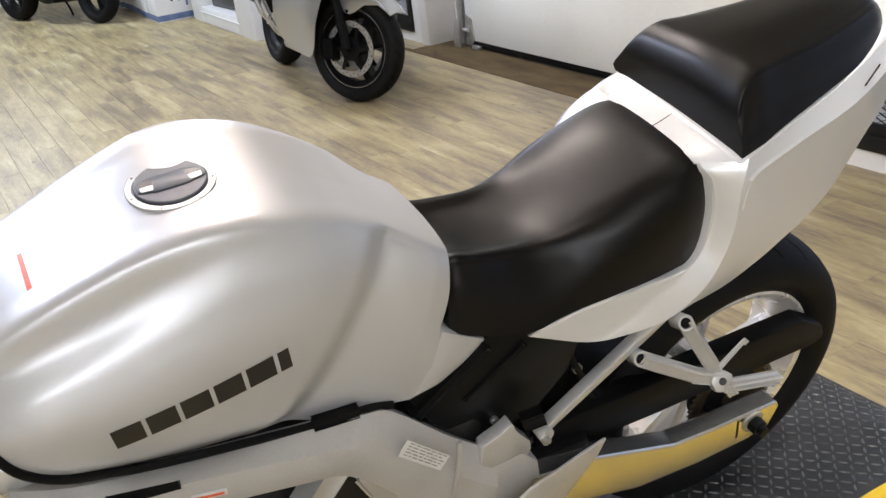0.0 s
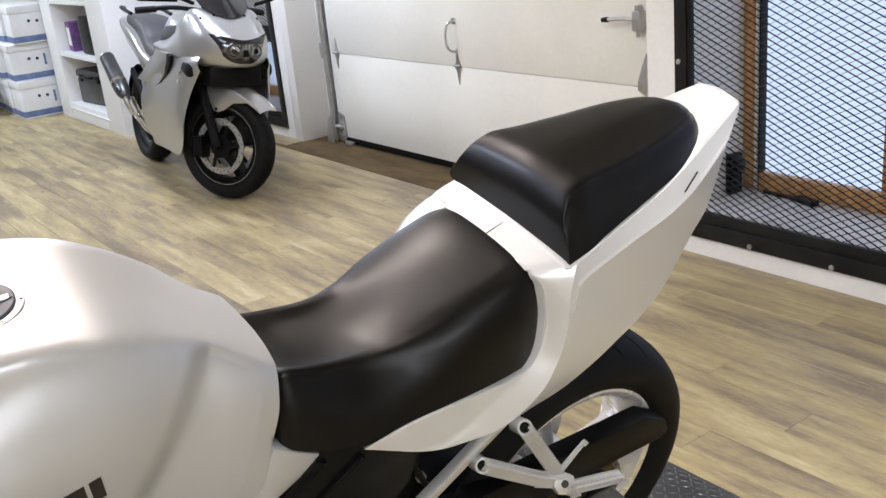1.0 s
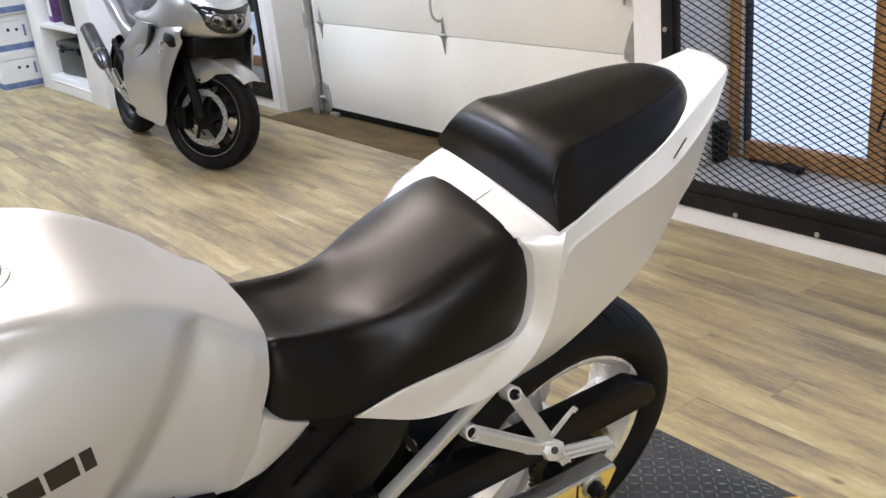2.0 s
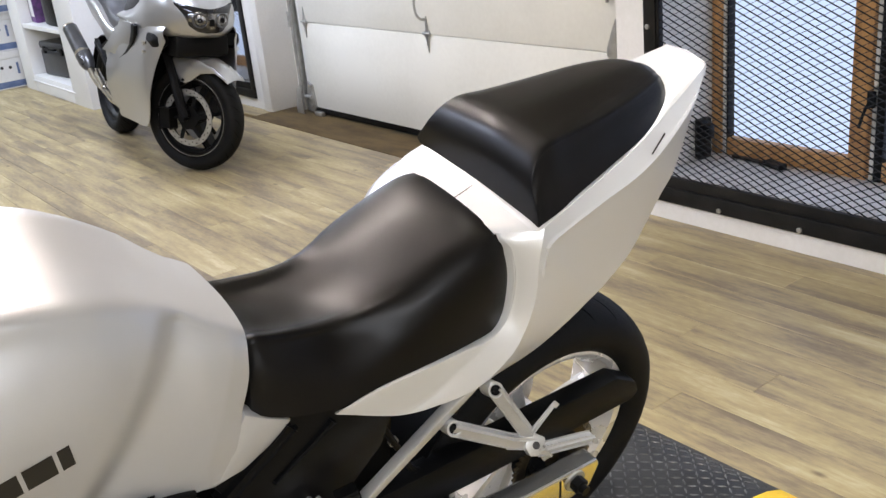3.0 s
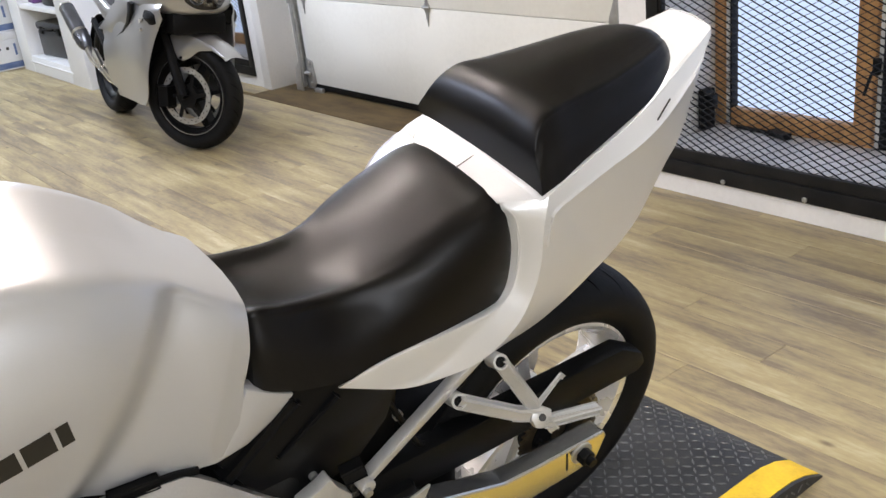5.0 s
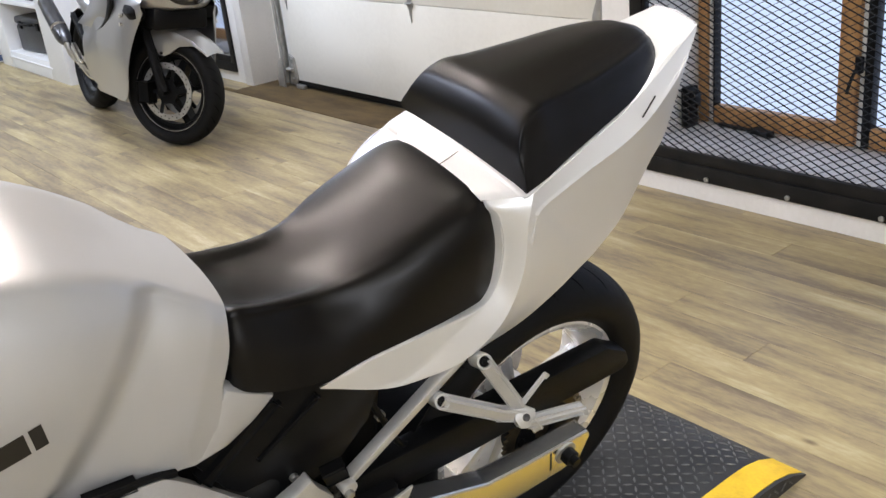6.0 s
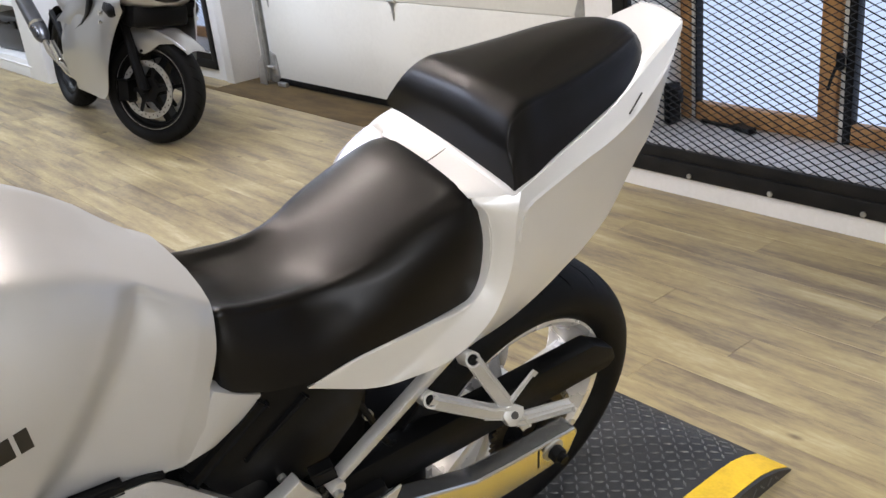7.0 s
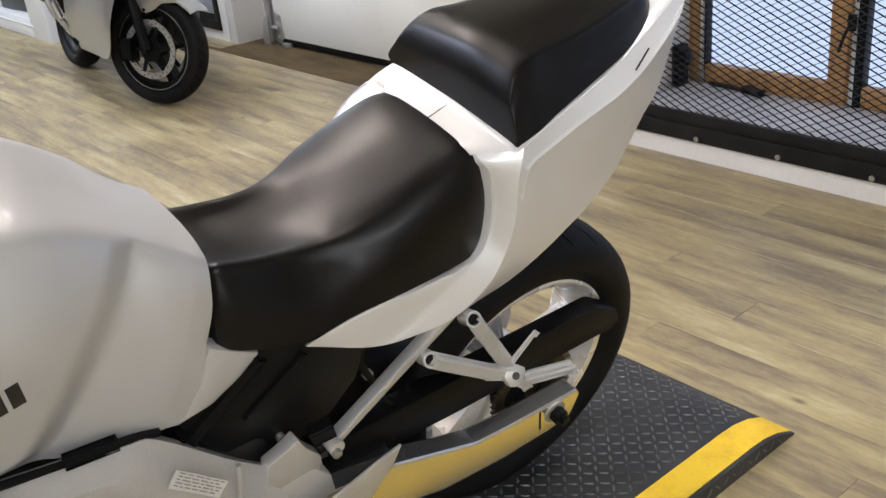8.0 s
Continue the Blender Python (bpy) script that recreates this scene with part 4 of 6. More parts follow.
# rider's seat
SEAT = [
    (0.632, (0, 0.852), (0.045, 0.854), (0.082, 0.856), (0.104, 0.825), (0.118, 0.770)),
    (0.610, (0, 0.853), (0.050, 0.858), (0.094, 0.872), (0.118, 0.825), (0.134, 0.765)),
    (0.565, (0, 0.838), (0.050, 0.842), (0.092, 0.858), (0.126, 0.812), (0.148, 0.757)),
    (0.50, (0, 0.832), (0.050, 0.835), (0.086, 0.842), (0.130, 0.798), (0.154, 0.750)),
    (0.435, (0, 0.843), (0.055, 0.845), (0.095, 0.845), (0.138, 0.800), (0.154, 0.752)),
    (0.37, (0, 0.874), (0.062, 0.873), (0.115, 0.864), (0.144, 0.812), (0.152, 0.758)),
    (0.31, (0, 0.904), (0.066, 0.901), (0.124, 0.886), (0.146, 0.825), (0.150, 0.760)),
    (0.25, (0, 0.924), (0.066, 0.921), (0.123, 0.908), (0.142, 0.840), (0.146, 0.763)),
    (0.215, (0, 0.926), (0.064, 0.924), (0.115, 0.912), (0.135, 0.845), (0.140, 0.766)),
    (0.198, (0, 0.905), (0.060, 0.904), (0.108, 0.892), (0.128, 0.835), (0.132, 0.770)),
]
rows = []
for x, *pts in SEAT:
    # the top edge is crisp towards the nose and fades out to the rear
    (w, zt), k = pts[2], max(0.0, min(1.0, (x - 0.36) / 0.12))
    lip = [(w - 0.012, zt + 0.0005), (w - 0.001, zt - 0.002), (w + 0.005 + 0.008 * (1 - k), zt - 0.013 - 0.004 * (1 - k))]
    soft = [(w - 0.026, zt + (pts[1][1] - zt) * 0.70), (w - 0.005, zt - 0.0005), (w + (pts[3][0] - w) * 0.52, zt + (pts[3][1] - zt) * 0.36)]
    edge = [(a[0] * k + b[0] * (1 - k), a[1] * k + b[1] * (1 - k)) for a, b in zip(lip, soft)]
    half = pts[:2] + edge + pts[3:]
    rows.append([(p[0], p[1], p[2] - (0.024 * min(1.0, (x - 0.53) / 0.06) * min(1.0, max(0.0, -p[1] - 0.02) / 0.06) if x > 0.53 else 0.0)) for p in both_sides([(x, a, b) for a, b in half])])
part("rider_seat", skin(smooth_grid(rows, 6, 6), loop=True, caps=True), VINYL, bike, "black grained vinyl rider seat", 60)

PSEAT = [
    (0.172, (0, 0.984), (0.054, 0.984), (0.1285, 0.981), (0.138, 0.959), (0.149, 0.936)),
    (0.1715, (0, 0.993), (0.054, 0.993), (0.1248, 0.990), (0.137, 0.964), (0.149, 0.9362)),
    (0.1690, (0, 1.004), (0.055, 1.004), (0.1203, 1.001), (0.135, 0.970), (0.149, 0.9366)),
    (0.1630, (0, 1.018), (0.055, 1.018), (0.1145, 1.015), (0.133, 0.978), (0.148, 0.938)),
    (0.1540, (0, 1.031), (0.055, 1.031), (0.1090, 1.028), (0.132, 0.986), (0.147, 0.940)),
    (0.1400, (0, 1.041), (0.055, 1.041), (0.1050, 1.038), (0.131, 0.991), (0.1445, 0.942)),
    (0.120, (0, 1.047), (0.055, 1.047), (0.1025, 1.044), (0.130, 0.996), (0.141, 0.946)),
    (0.08, (0, 1.053), (0.052, 1.056), (0.096, 1.046), (0.122, 1.003), (0.132, 0.957)),
    (0.00, (0, 1.062), (0.048, 1.060), (0.086, 1.052), (0.108, 1.019), (0.116, 0.976)),
    (-0.09, (0, 1.071), (0.040, 1.069), (0.069, 1.062), (0.090, 1.036), (0.097, 0.998)),
    (-0.15, (0, 1.074), (0.028, 1.072), (0.050, 1.067), (0.068, 1.052), (0.074, 1.022)),
    (-0.176, (0, 1.068), (0.020, 1.067), (0.036, 1.062), (0.050, 1.050), (0.055, 1.036)),
]
rows = []
for x, *pts in PSEAT:
    (_, zc), _, (w, zt), _, (yb, zb) = pts
    rise = min(1.0, (zt - zb) / 0.08)
    half = [(0, zc), (0.62 * w, zc * 0.55 + zt * 0.45), (w - 0.010, zt + 0.0005), (w - 0.001, zt - 0.004 * rise), (w + 0.003, zt - 0.013 * rise), ((w + yb) / 2 + 0.003, (zt + zb) / 2), (yb, zb)]
    # the pad sits a little fuller on its right side
    full = 0.016 + 0.02 * (x + 0.18)
    rows.append([(p[0], p[1] - full * min(1.0, max(0.0, -p[1]) / 0.06) * (0.4 if p[2] < zb + 0.01 else 1.0), p[2] - 0.6 * full * min(1.0, max(0.0, -p[1]) / 0.09) * (p[2] > zb + 0.02)) for p in both_sides([(x, a, b) for a, b in half])])
# flat front face, drawn in towards its middle
fine, mid_face = smooth_grid(rows, 6, 6), Vector((0.172, 0, 0.962))
face = [[mid_face.lerp(Vector(q), f) for q in fine[0]] for f in (0.3, 0.7, 0.96)]
part("passenger_seat", skin(face + fine, loop=True, caps=True), VINYL, bike, "black vinyl passenger seat", 38)

# tail cowl: lower edge, crease of the flank, foot of the raised band, edge against the seat, width of the turned-in flange
TAIL = [
    ((0.524, 0.157, 0.745), (0.524, 0.157, 0.745), (0.524, 0.157, 0.745), (0.524, 0.158, 0.747), 0.0),
    ((0.410, 0.156, 0.684), (0.411, 0.157, 0.686), (0.412, 0.157, 0.688), (0.450, 0.158, 0.756), 0.5),
    ((0.345, 0.155, 0.675), (0.347, 0.166, 0.681), (0.355, 0.158, 0.697), (0.375, 0.158, 0.758), 1.0),
    ((0.275, 0.152, 0.671), (0.282, 0.176, 0.692), (0.303, 0.160, 0.730), (0.310, 0.157, 0.760), 1.0),
    ((0.200, 0.148, 0.673), (0.224, 0.178, 0.728), (0.242, 0.159, 0.757), (0.246, 0.155, 0.762), 1.0),
    ((0.140, 0.143, 0.679), (0.192, 0.173, 0.768), (0.208, 0.151, 0.785), (0.211, 0.149, 0.787), 1.0),
    ((0.090, 0.136, 0.688), (0.178, 0.171, 0.825), (0.198, 0.146, 0.843), (0.200, 0.144, 0.846), 1.0),
    ((0.040, 0.129, 0.702), (0.177, 0.166, 0.888), (0.204, 0.138, 0.897), (0.207, 0.135, 0.898), 0.8),
    ((0.006, 0.1235, 0.714), (0.1715, 0.1615, 0.9165), (0.2100, 0.1305, 0.9135), (0.2145, 0.1250, 0.9125), 0.6),
    ((-0.033, 0.118, 0.728), (0.163, 0.1535, 0.936), (0.210, 0.119, 0.9225), (0.217, 0.113, 0.9203), 0.3),
    ((-0.075, 0.110, 0.748), (0.050, 0.129, 0.959), (0.055, 0.122, 0.959), (0.055, 0.122, 0.959), 0.0),
    ((-0.112, 0.102, 0.770), (-0.040, 0.110, 0.979), (-0.036, 0.104, 0.979), (-0.036, 0.104, 0.979), 0.0),
    ((-0.150, 0.092, 0.812), (-0.110, 0.094, 1.002), (-0.107, 0.088, 1.002), (-0.107, 0.088, 1.002), 0.0),
    ((-0.184, 0.083, 0.852), (-0.180, 0.076, 1.030), (-0.178, 0.070, 1.030), (-0.178, 0.070, 1.030), 0.0),
    ((-0.222, 0.073, 0.896), (-0.230, 0.062, 1.049), (-0.229, 0.056, 1.049), (-0.229, 0.056, 1.049), 0.0),
    ((-0.270, 0.049, 1.012), (-0.277, 0.047, 1.067), (-0.276, 0.042, 1.068), (-0.276, 0.042, 1.068), 0.0),
]
UPPER = (0.75, 0.75, 0.75, 0.75, 0.75, 0.80, 0.86, 0.91, 0.93, 0.88, 0.87, 0.84, 0.81, 0.80, 0.80, 0.80)
SWELL = (0, 0, 0, 0, 0, 0, 0, 0.001, 0.004, 0.008, 0.013, 0.017, 0.018, 0.015, 0.010, 0.003)
SHOULDER = {3: 0.20, 4: 0.80, 5: 1.05, 6: 0.72, 7: 0.30}
for s in (1, -1):
    flank_rows, band_rows, wing_rows = [], [], []
    for n_, (lo, mid, foot, inn, fl) in enumerate(TAIL):
        if s < 0 and n_ == 8:
            continue
        lo, mid, foot, inn = (np.array(v) for v in (lo, mid, foot, inn))
        if s < 0 and n_ in SHOULDER:
            # the far shoulder stands a little prouder beside the seat
            lift = np.array((0.052, 0.017, 0.072)) * SHOULDER[n_]
            mid, foot, inn = mid + lift, foot + lift, inn + lift
        tc, reach = UPPER[n_], min(1.0, float(np.linalg.norm(mid - lo)) / 0.05)
        r = []
        sp = (0.1, 0.1, 0.1, 0.1, 0.1, 0.08, 0.05, 0.03, 0.02)[min(n_, 8)]
        for t in (0, 0.12, 0.45, tc - sp, tc, tc + sp):
            q = lo * (1 - t) + mid * t
            q[1] += 0.004 * reach * math.sin(math.pi * t) * (n_ < 9) + (t / tc if t < tc else (1 - t) / (1 - tc)) * SWELL[n_]
            r.append(q)
        flank_rows.append(r + [mid])
        if n_ < 10:
            turn_in = np.array((0.006, -0.016, -0.004)) if s > 0 else np.array((0.008, -0.045, -0.014))
            band_rows.append([mid, (mid + foot) / 2 + np.array((0, 0.0012, 0)) * min(1.0, fl), foot])
            wing_rows.append([foot, (foot + inn) / 2, inn, inn + turn_in * fl])
    top = 9 if s > 0 else 8
    k = flank_rows[top][6]
    rims = [[k, k + np.array((0, -0.002, 0.0005)), k + np.array((0.003, -0.008, 0))]] + [[np.array(m_), np.array(m_) * 0.5 + np.array(i_) * 0.5 + np.array((0, 0.0008, 0)), np.array(i_)] for _, m_, _, i_, _ in TAIL[10:]]
    bm = None
    for piece in (flank_rows[:top + 1], band_rows, wing_rows, flank_rows[top:], rims):
        g = [[(q[0], s * q[1], q[2]) for q in r] for r in smooth_grid(piece, 5, 3)]
        bm = skin(g, bm=bm)
    bmesh.ops.remove_doubles(bm, verts=bm.verts, dist=0.0005)
    tail = part("tail_cowl", thicken(bm, 0.003), PEARL, bike, "pearl silver-white tail cowl", 38 if s > 0 else 70)
# deck between the seats and behind the passenger seat
DECK = [(0.222, 0.107, 0.9190, 0.926), (0.205, 0.1235, 0.9235, 0.930), (0.182, 0.1415, 0.9305, 0.937), (0.163, 0.1525, 0.936, 0.944), (0.05, 0.128, 0.958, 0.960), (-0.04, 0.1095, 0.979, 0.985), (-0.11, 0.0935, 1.002, 1.012), (-0.18, 0.0755, 1.030, 1.042), (-0.23, 0.0615, 1.049, 1.058), (-0.276, 0.0465, 1.067, 1.072)]
rows = [both_sides([(x, 0, zc), (x, w * 0.5, zc * 0.8 + ze * 0.2), (x, w * 0.86, zc * 0.5 + ze * 0.5), (x, w, ze)]) for x, w, ze, zc in DECK]
deck = part("tail_deck", thicken(skin(smooth_grid(rows, 4, 4)), 0.003), PEARL, bike, "pearl silver-white tail top", 40)
part("seam", pipe([(0.221, 0.004, 0.9262), (0.205, 0.003, 0.9302), (0.180, 0.001, 0.9372), (0.166, 0, 0.943)], 0.0008, seg=6, n=3), PRINT_AND_SHADE, deck)
# tail end, undertray, grab slot
bm = skin([[(-0.276, -0.046, 1.070), (-0.279, 0, 1.075), (-0.276, 0.046, 1.070)], [(-0.272, -0.049, 1.013), (-0.280, 0, 1.01), (-0.272, 0.049, 1.013)]])
part("tail_end", thicken(bm, 0.003), PEARL, bike, "pearl silver-white tail end")
rows = []
for lo, up, *_ in TAIL[3:]:
    rows.append([(lo[0], -lo[1] + 0.004, lo[2] + 0.004), (lo[0], 0, lo[2] + 0.02), (lo[0], lo[1] - 0.004, lo[2] + 0.004)])
part("undertray", thicken(skin(smooth_grid(rows, 3, 4)), 0.004), BLACK_PLASTIC, bike, "black plastic undertray")
for s in (1, -1):
    part("grab_slot", bar((-0.098, s * 0.1150, 0.972), (-0.128, s * 0.1075, 0.998), 0.0016, 0.0016, 0.0004), PRINT_AND_SHADE, bike)

# side cover behind the tank, black panel under the seat
def flank(poly, y0, y1, mat, name, label="", bevel=0.004):
    for s in (1, -1):
        part(name, prism(poly, s * y0, s * y1, bevel), mat, bike, label)


flank([(0.690, 0.688), (0.664, 0.745), (0.648, 0.786), (0.620, 0.766), (0.578, 0.742), (0.610, 0.712), (0.652, 0.686), (0.70, 0.676), (0.765, 0.692), (0.765, 0.702)], 0.10, 0.131, SILVER, "side_cover", "silver side cover")
flank([(0.70, 0.672), (0.655, 0.682), (0.612, 0.708), (0.575, 0.738), (0.530, 0.738), (0.400, 0.672), (0.420, 0.60), (0.47, 0.545), (0.53, 0.52), (0.60, 0.53), (0.66, 0.60)], 0.07, 0.124, PANEL, "side_panel", "matt black plastic side panel")
for s in (1, -1):
    part("panel_rib", bar((0.512, s * 0.123, 0.702), (0.606, s * 0.123, 0.628), 0.012, 0.009, 0.003, taper=0.4), PANEL, bike)
    part("panel_rib", bar((0.580, s * 0.122, 0.728), (0.690, s * 0.122, 0.636), 0.014, 0.018, 0.005), PANEL, bike)
    part("panel_bolt", cyl((0.553, s * 0.120, 0.557), (0.553, s * 0.132, 0.557), 0.007, seg=12, bevel=0.002), STEEL, bike)
# a block added to stop light and keep the gap under the seat black
part("gap_block", box(0.36, -0.075, 0.44, 0.62, 0.075, 0.70, 0.02), BLACK_PLASTIC, bike, "black block added to close the gap under the seat")
part("rear_tray", box(0.12, -0.10, 0.655, 0.40, 0.10, 0.70, 0.02), BLACK_PLASTIC, bike)
part("seat_pan", box(0.22, -0.12, 0.70, 0.62, 0.12, 0.752, 0.01), BLACK_PLASTIC, bike)

# main frame: cast spars with a sloping top face
TOP = [(1.21, 0.795), (1.145, 0.765), (1.037, 0.742), (0.850, 0.712), (0.772, 0.702), (0.735, 0.688), (0.650, 0.596), (0.600, 0.548), (0.555, 0.505)]
MID = [(1.21, 0.780), (1.145, 0.752), (1.047, 0.745), (0.862, 0.703), (0.800, 0.682), (0.752, 0.640), (0.670, 0.562), (0.620, 0.512), (0.575, 0.470)]
LOW = [(1.20, 0.735), (1.145, 0.715), (1.06, 0.700), (0.880, 0.660), (0.832, 0.648), (0.790, 0.612), (0.735, 0.540), (0.66, 0.44), (0.60, 0.36)]
for s in (1, -1):
    rows = []
    for (a, b), (c, d), (e, f) in zip(TOP, MID, LOW):
        rows.append([(a, s * 0.118, b - 0.015), (a, s * 0.148, b), (c, s * 0.183, d), (c * 0.5 + e * 0.5, s * 0.190, d * 0.5 + f * 0.5), (e, s * 0.186, f), (e, s * 0.15, f - 0.008)])
    g = smooth_grid(rows, 3, 1)
    spar = part("frame_spar", thicken(skin(g), 0.012), SPAR, bike, "cast silver frame spar", 30)
    part("pivot_plate", prism([(0.62, 0.52), (0.575, 0.50), (0.520, 0.505), (0.490, 0.47), (0.480, 0.42), (0.490, 0.34), (0.53, 0.26), (0.62, 0.26), (0.67, 0.36), (0.68, 0.45)], s * 0.135, s * 0.168, 0.006), SPAR, bike, "cast swingarm pivot plate")
    part("truss_leg", bar((0.83, s * 0.165, 0.655), (0.93, s * 0.16, 0.50), 0.03, 0.034, 0.005), CAST, bike)
    part("truss_leg", bar((0.79, s * 0.165, 0.62), (0.70, s * 0.16, 0.42), 0.03, 0.03, 0.005), CAST, bike)
    part("weld_bead", pipe([(0.648, s * 0.184, 0.616), (0.649, s * 0.1885, 0.590), (0.652, s * 0.1895, 0.555), (0.660, s * 0.1895, 0.50)], 0.0040), SPAR, bike)
part("gasket_strip", pipe([(1.218, 0.140, 0.872), (1.195, 0.148, 0.820), (1.155, 0.150, 0.787), (1.105, 0.150, 0.770), (1.037, 0.148, 0.750), (0.85, 0.142, 0.712), (0.77, 0.139, 0.702), (0.73, 0.138, 0.690)], 0.0058), BLACK_PLASTIC, bike, "black edge strip under the tank")
lab = part("warning_label", prism([(0.733, 0.672), (0.667, 0.604), (0.682, 0.580), (0.747, 0.646)], 0.1895, 0.1912), LABEL, bike, "pale label with unreadable print")
random.seed(11)
for k in range(5):
    o, t = 0.0042 * k, 0.0
    while t < 0.95:
        w = random.uniform(0.06, 0.2)
        e = min(t + w, 1.0)
        part("print_bar", bar((0.729 - 0.057 * t + o * 0.65, 0.1913, 0.664 - 0.059 * t - o), (0.729 - 0.057 * e + o * 0.65, 0.1913, 0.664 - 0.059 * e - o), 0.0006, 0.0019, 0, up=(0, 0, 1)), LABEL_PRINT, lab)
        t = e + 0.04
side_label = part("side_label", prism([(1.024, 0.7235), (0.981, 0.7140), (0.981, 0.7060), (1.024, 0.7155)], 0.1885, 0.1922), LABEL, bike, "white label with an orange bar")
part("orange_bar", prism([(1.020, 0.7210), (0.985, 0.7133), (0.985, 0.7088), (1.020, 0.7165)], 0.1915, 0.1926), ORANGE, side_label)
part("gasket_block", bar((0.846, 0.1445, 0.7175), (0.786, 0.1425, 0.7100), 0.012, 0.013, 0.003), BLACK_PLASTIC, bike)
# a black bar laid on the spar gives the hollow's shade as colour
part("casting_slot_shade", bar((1.034, 0.1825, 0.7435), (1.115, 0.1765, 0.7515), 0.0065, 0.004, 0.0018, taper=1.6), BLACK_METAL, bike, "black bar for the shade in a hollow of the casting")

# subframe, pegs
for s in (1, -1):
    part("subframe_tube", bar((0.486, s * 0.160, 0.538), (0.275, s * 0.160, 0.692), 0.016, 0.022, 0.004, up=(0, 1, 0)), CAST, bike, "silver subframe strut")
    part("clevis", bar((0.514, s * 0.150, 0.556), (0.487, s * 0.158, 0.566), 0.020, 0.022, 0.003), BLACK_METAL, bike)
    part("clevis_boss", cyl((0.488, s * 0.146, 0.539), (0.488, s * 0.180, 0.539), 0.013, seg=20, bevel=0.002), CAST, bike)
    part("clevis_bolt", cyl((0.492, s * 0.178, 0.535), (0.492, s * 0.188, 0.535), 0.008, seg=6, bevel=0.001), STEEL, bike)
    part("gusset", prism([(0.595, 0.556), (0.562, 0.570), (0.545, 0.582), (0.533, 0.556), (0.508, 0.524), (0.505, 0.505), (0.525, 0.470), (0.60, 0.480)], s * 0.142, s * 0.166, 0.003), CAST, bike)
    A, Bp, C = (0.259, s * 0.194, 0.690), (0.330, s * 0.188, 0.640), (0.197, s * 0.236, 0.574)
    br = part("peg_bracket", bar((0.255, s * 0.188, 0.684), (0.203, s * 0.222, 0.590), 0.011, 0.017, 0.003), CAST, bike, "silver passenger peg bracket")
    part("bracket_arm", bar((0.328, s * 0.185, 0.637), (0.228, s * 0.217, 0.582), 0.012, 0.018, 0.003), CAST, br)
    part("bracket_knee", bar((0.236, s * 0.2145, 0.585), (0.200, s * 0.228, 0.576), 0.012, 0.020, 0.003), CAST, br)
    for P in (A, Bp):
        turn = Matrix.Translation(P) @ Vector((0, 0, 1)).rotation_difference(Vector((0.22, s * 0.80, 0.52))).to_matrix().to_4x4()
        bm = lathe([(-0.036, 0.006), (-0.036, 0.0132), (-0.0015, 0.0132), (0, 0.0126), (0, 0.0094), (-0.002, 0.0086), (-0.014, 0.0084)], axis="z", seg=24, closed=False)
        bm.transform(turn)
        part("boss", bm, CAST, br)
        bm = cyl((0, 0, -0.030), (0, 0, -0.0016), 0.0083, seg=20)
        cyl((0, 0, -0.002), (0, 0, 0.0004), 0.0042, seg=6, bm=bm)
        bm.transform(turn)
        part("boss_bolt", bm, BLACK_METAL, br)
    turn = Matrix.Translation(C) @ Vector((0, 0, 1)).rotation_difference(Vector((0.22, s * 0.80, 0.52))).to_matrix().to_4x4()
    bm = prism([(-0.020, -0.004), (-0.013, 0.013), (0.004, 0.018), (0.016, 0.012), (0.019, -0.006), (0.008, -0.019), (-0.006, -0.018)], -0.014, 0.004, 0.002, axis="z")
    bm.transform(turn)
    part("peg_mount", bm, CAST, br)
    bm = lathe([(0.003, 0.0003), (0.003, 0.0068), (0.0052, 0.0062), (0.0056, 0.0030), (0.0045, 0.0003)], axis="z", seg=20)
    bm.transform(turn)
    part("pivot_bolt", bm, MUFFLER, br, "dark pivot bolt")
    part("peg_fork", bar((0.188, s * 0.238, 0.570), (0.176, s * 0.243, 0.549), 0.018, 0.012, 0.003), CAST, br)
    peg = part("foot_peg", bar((0.190, s * 0.240, 0.563), (0.084, s * 0.250, 0.543), 0.013, 0.012, 0.004), CAST, bike, "silver folding foot peg")
    bm = bmesh.new()
    for k in range(11):
        t = 0.15 + 0.075 * k
        cyl((0.190 - 0.108 * t, s * (0.240 + 0.012 * t), 0.567 - 0.021 * t), (0.190 - 0.108 * t, s * (0.240 + 0.012 * t), 0.5715 - 0.021 * t), 0.003, seg=6, bm=bm)
    part("peg_studs", bm, CAST, peg)
    part("luggage_hook", merge(bar((0.194, s * 0.222, 0.590), (0.152, s * 0.222, 0.632), 0.0035, 0.010, 0.001, taper=0.7), bar((0.154, s * 0.222, 0.632), (0.146, s * 0.222, 0.624), 0.0035, 0.007, 0.001)), CAST, br)

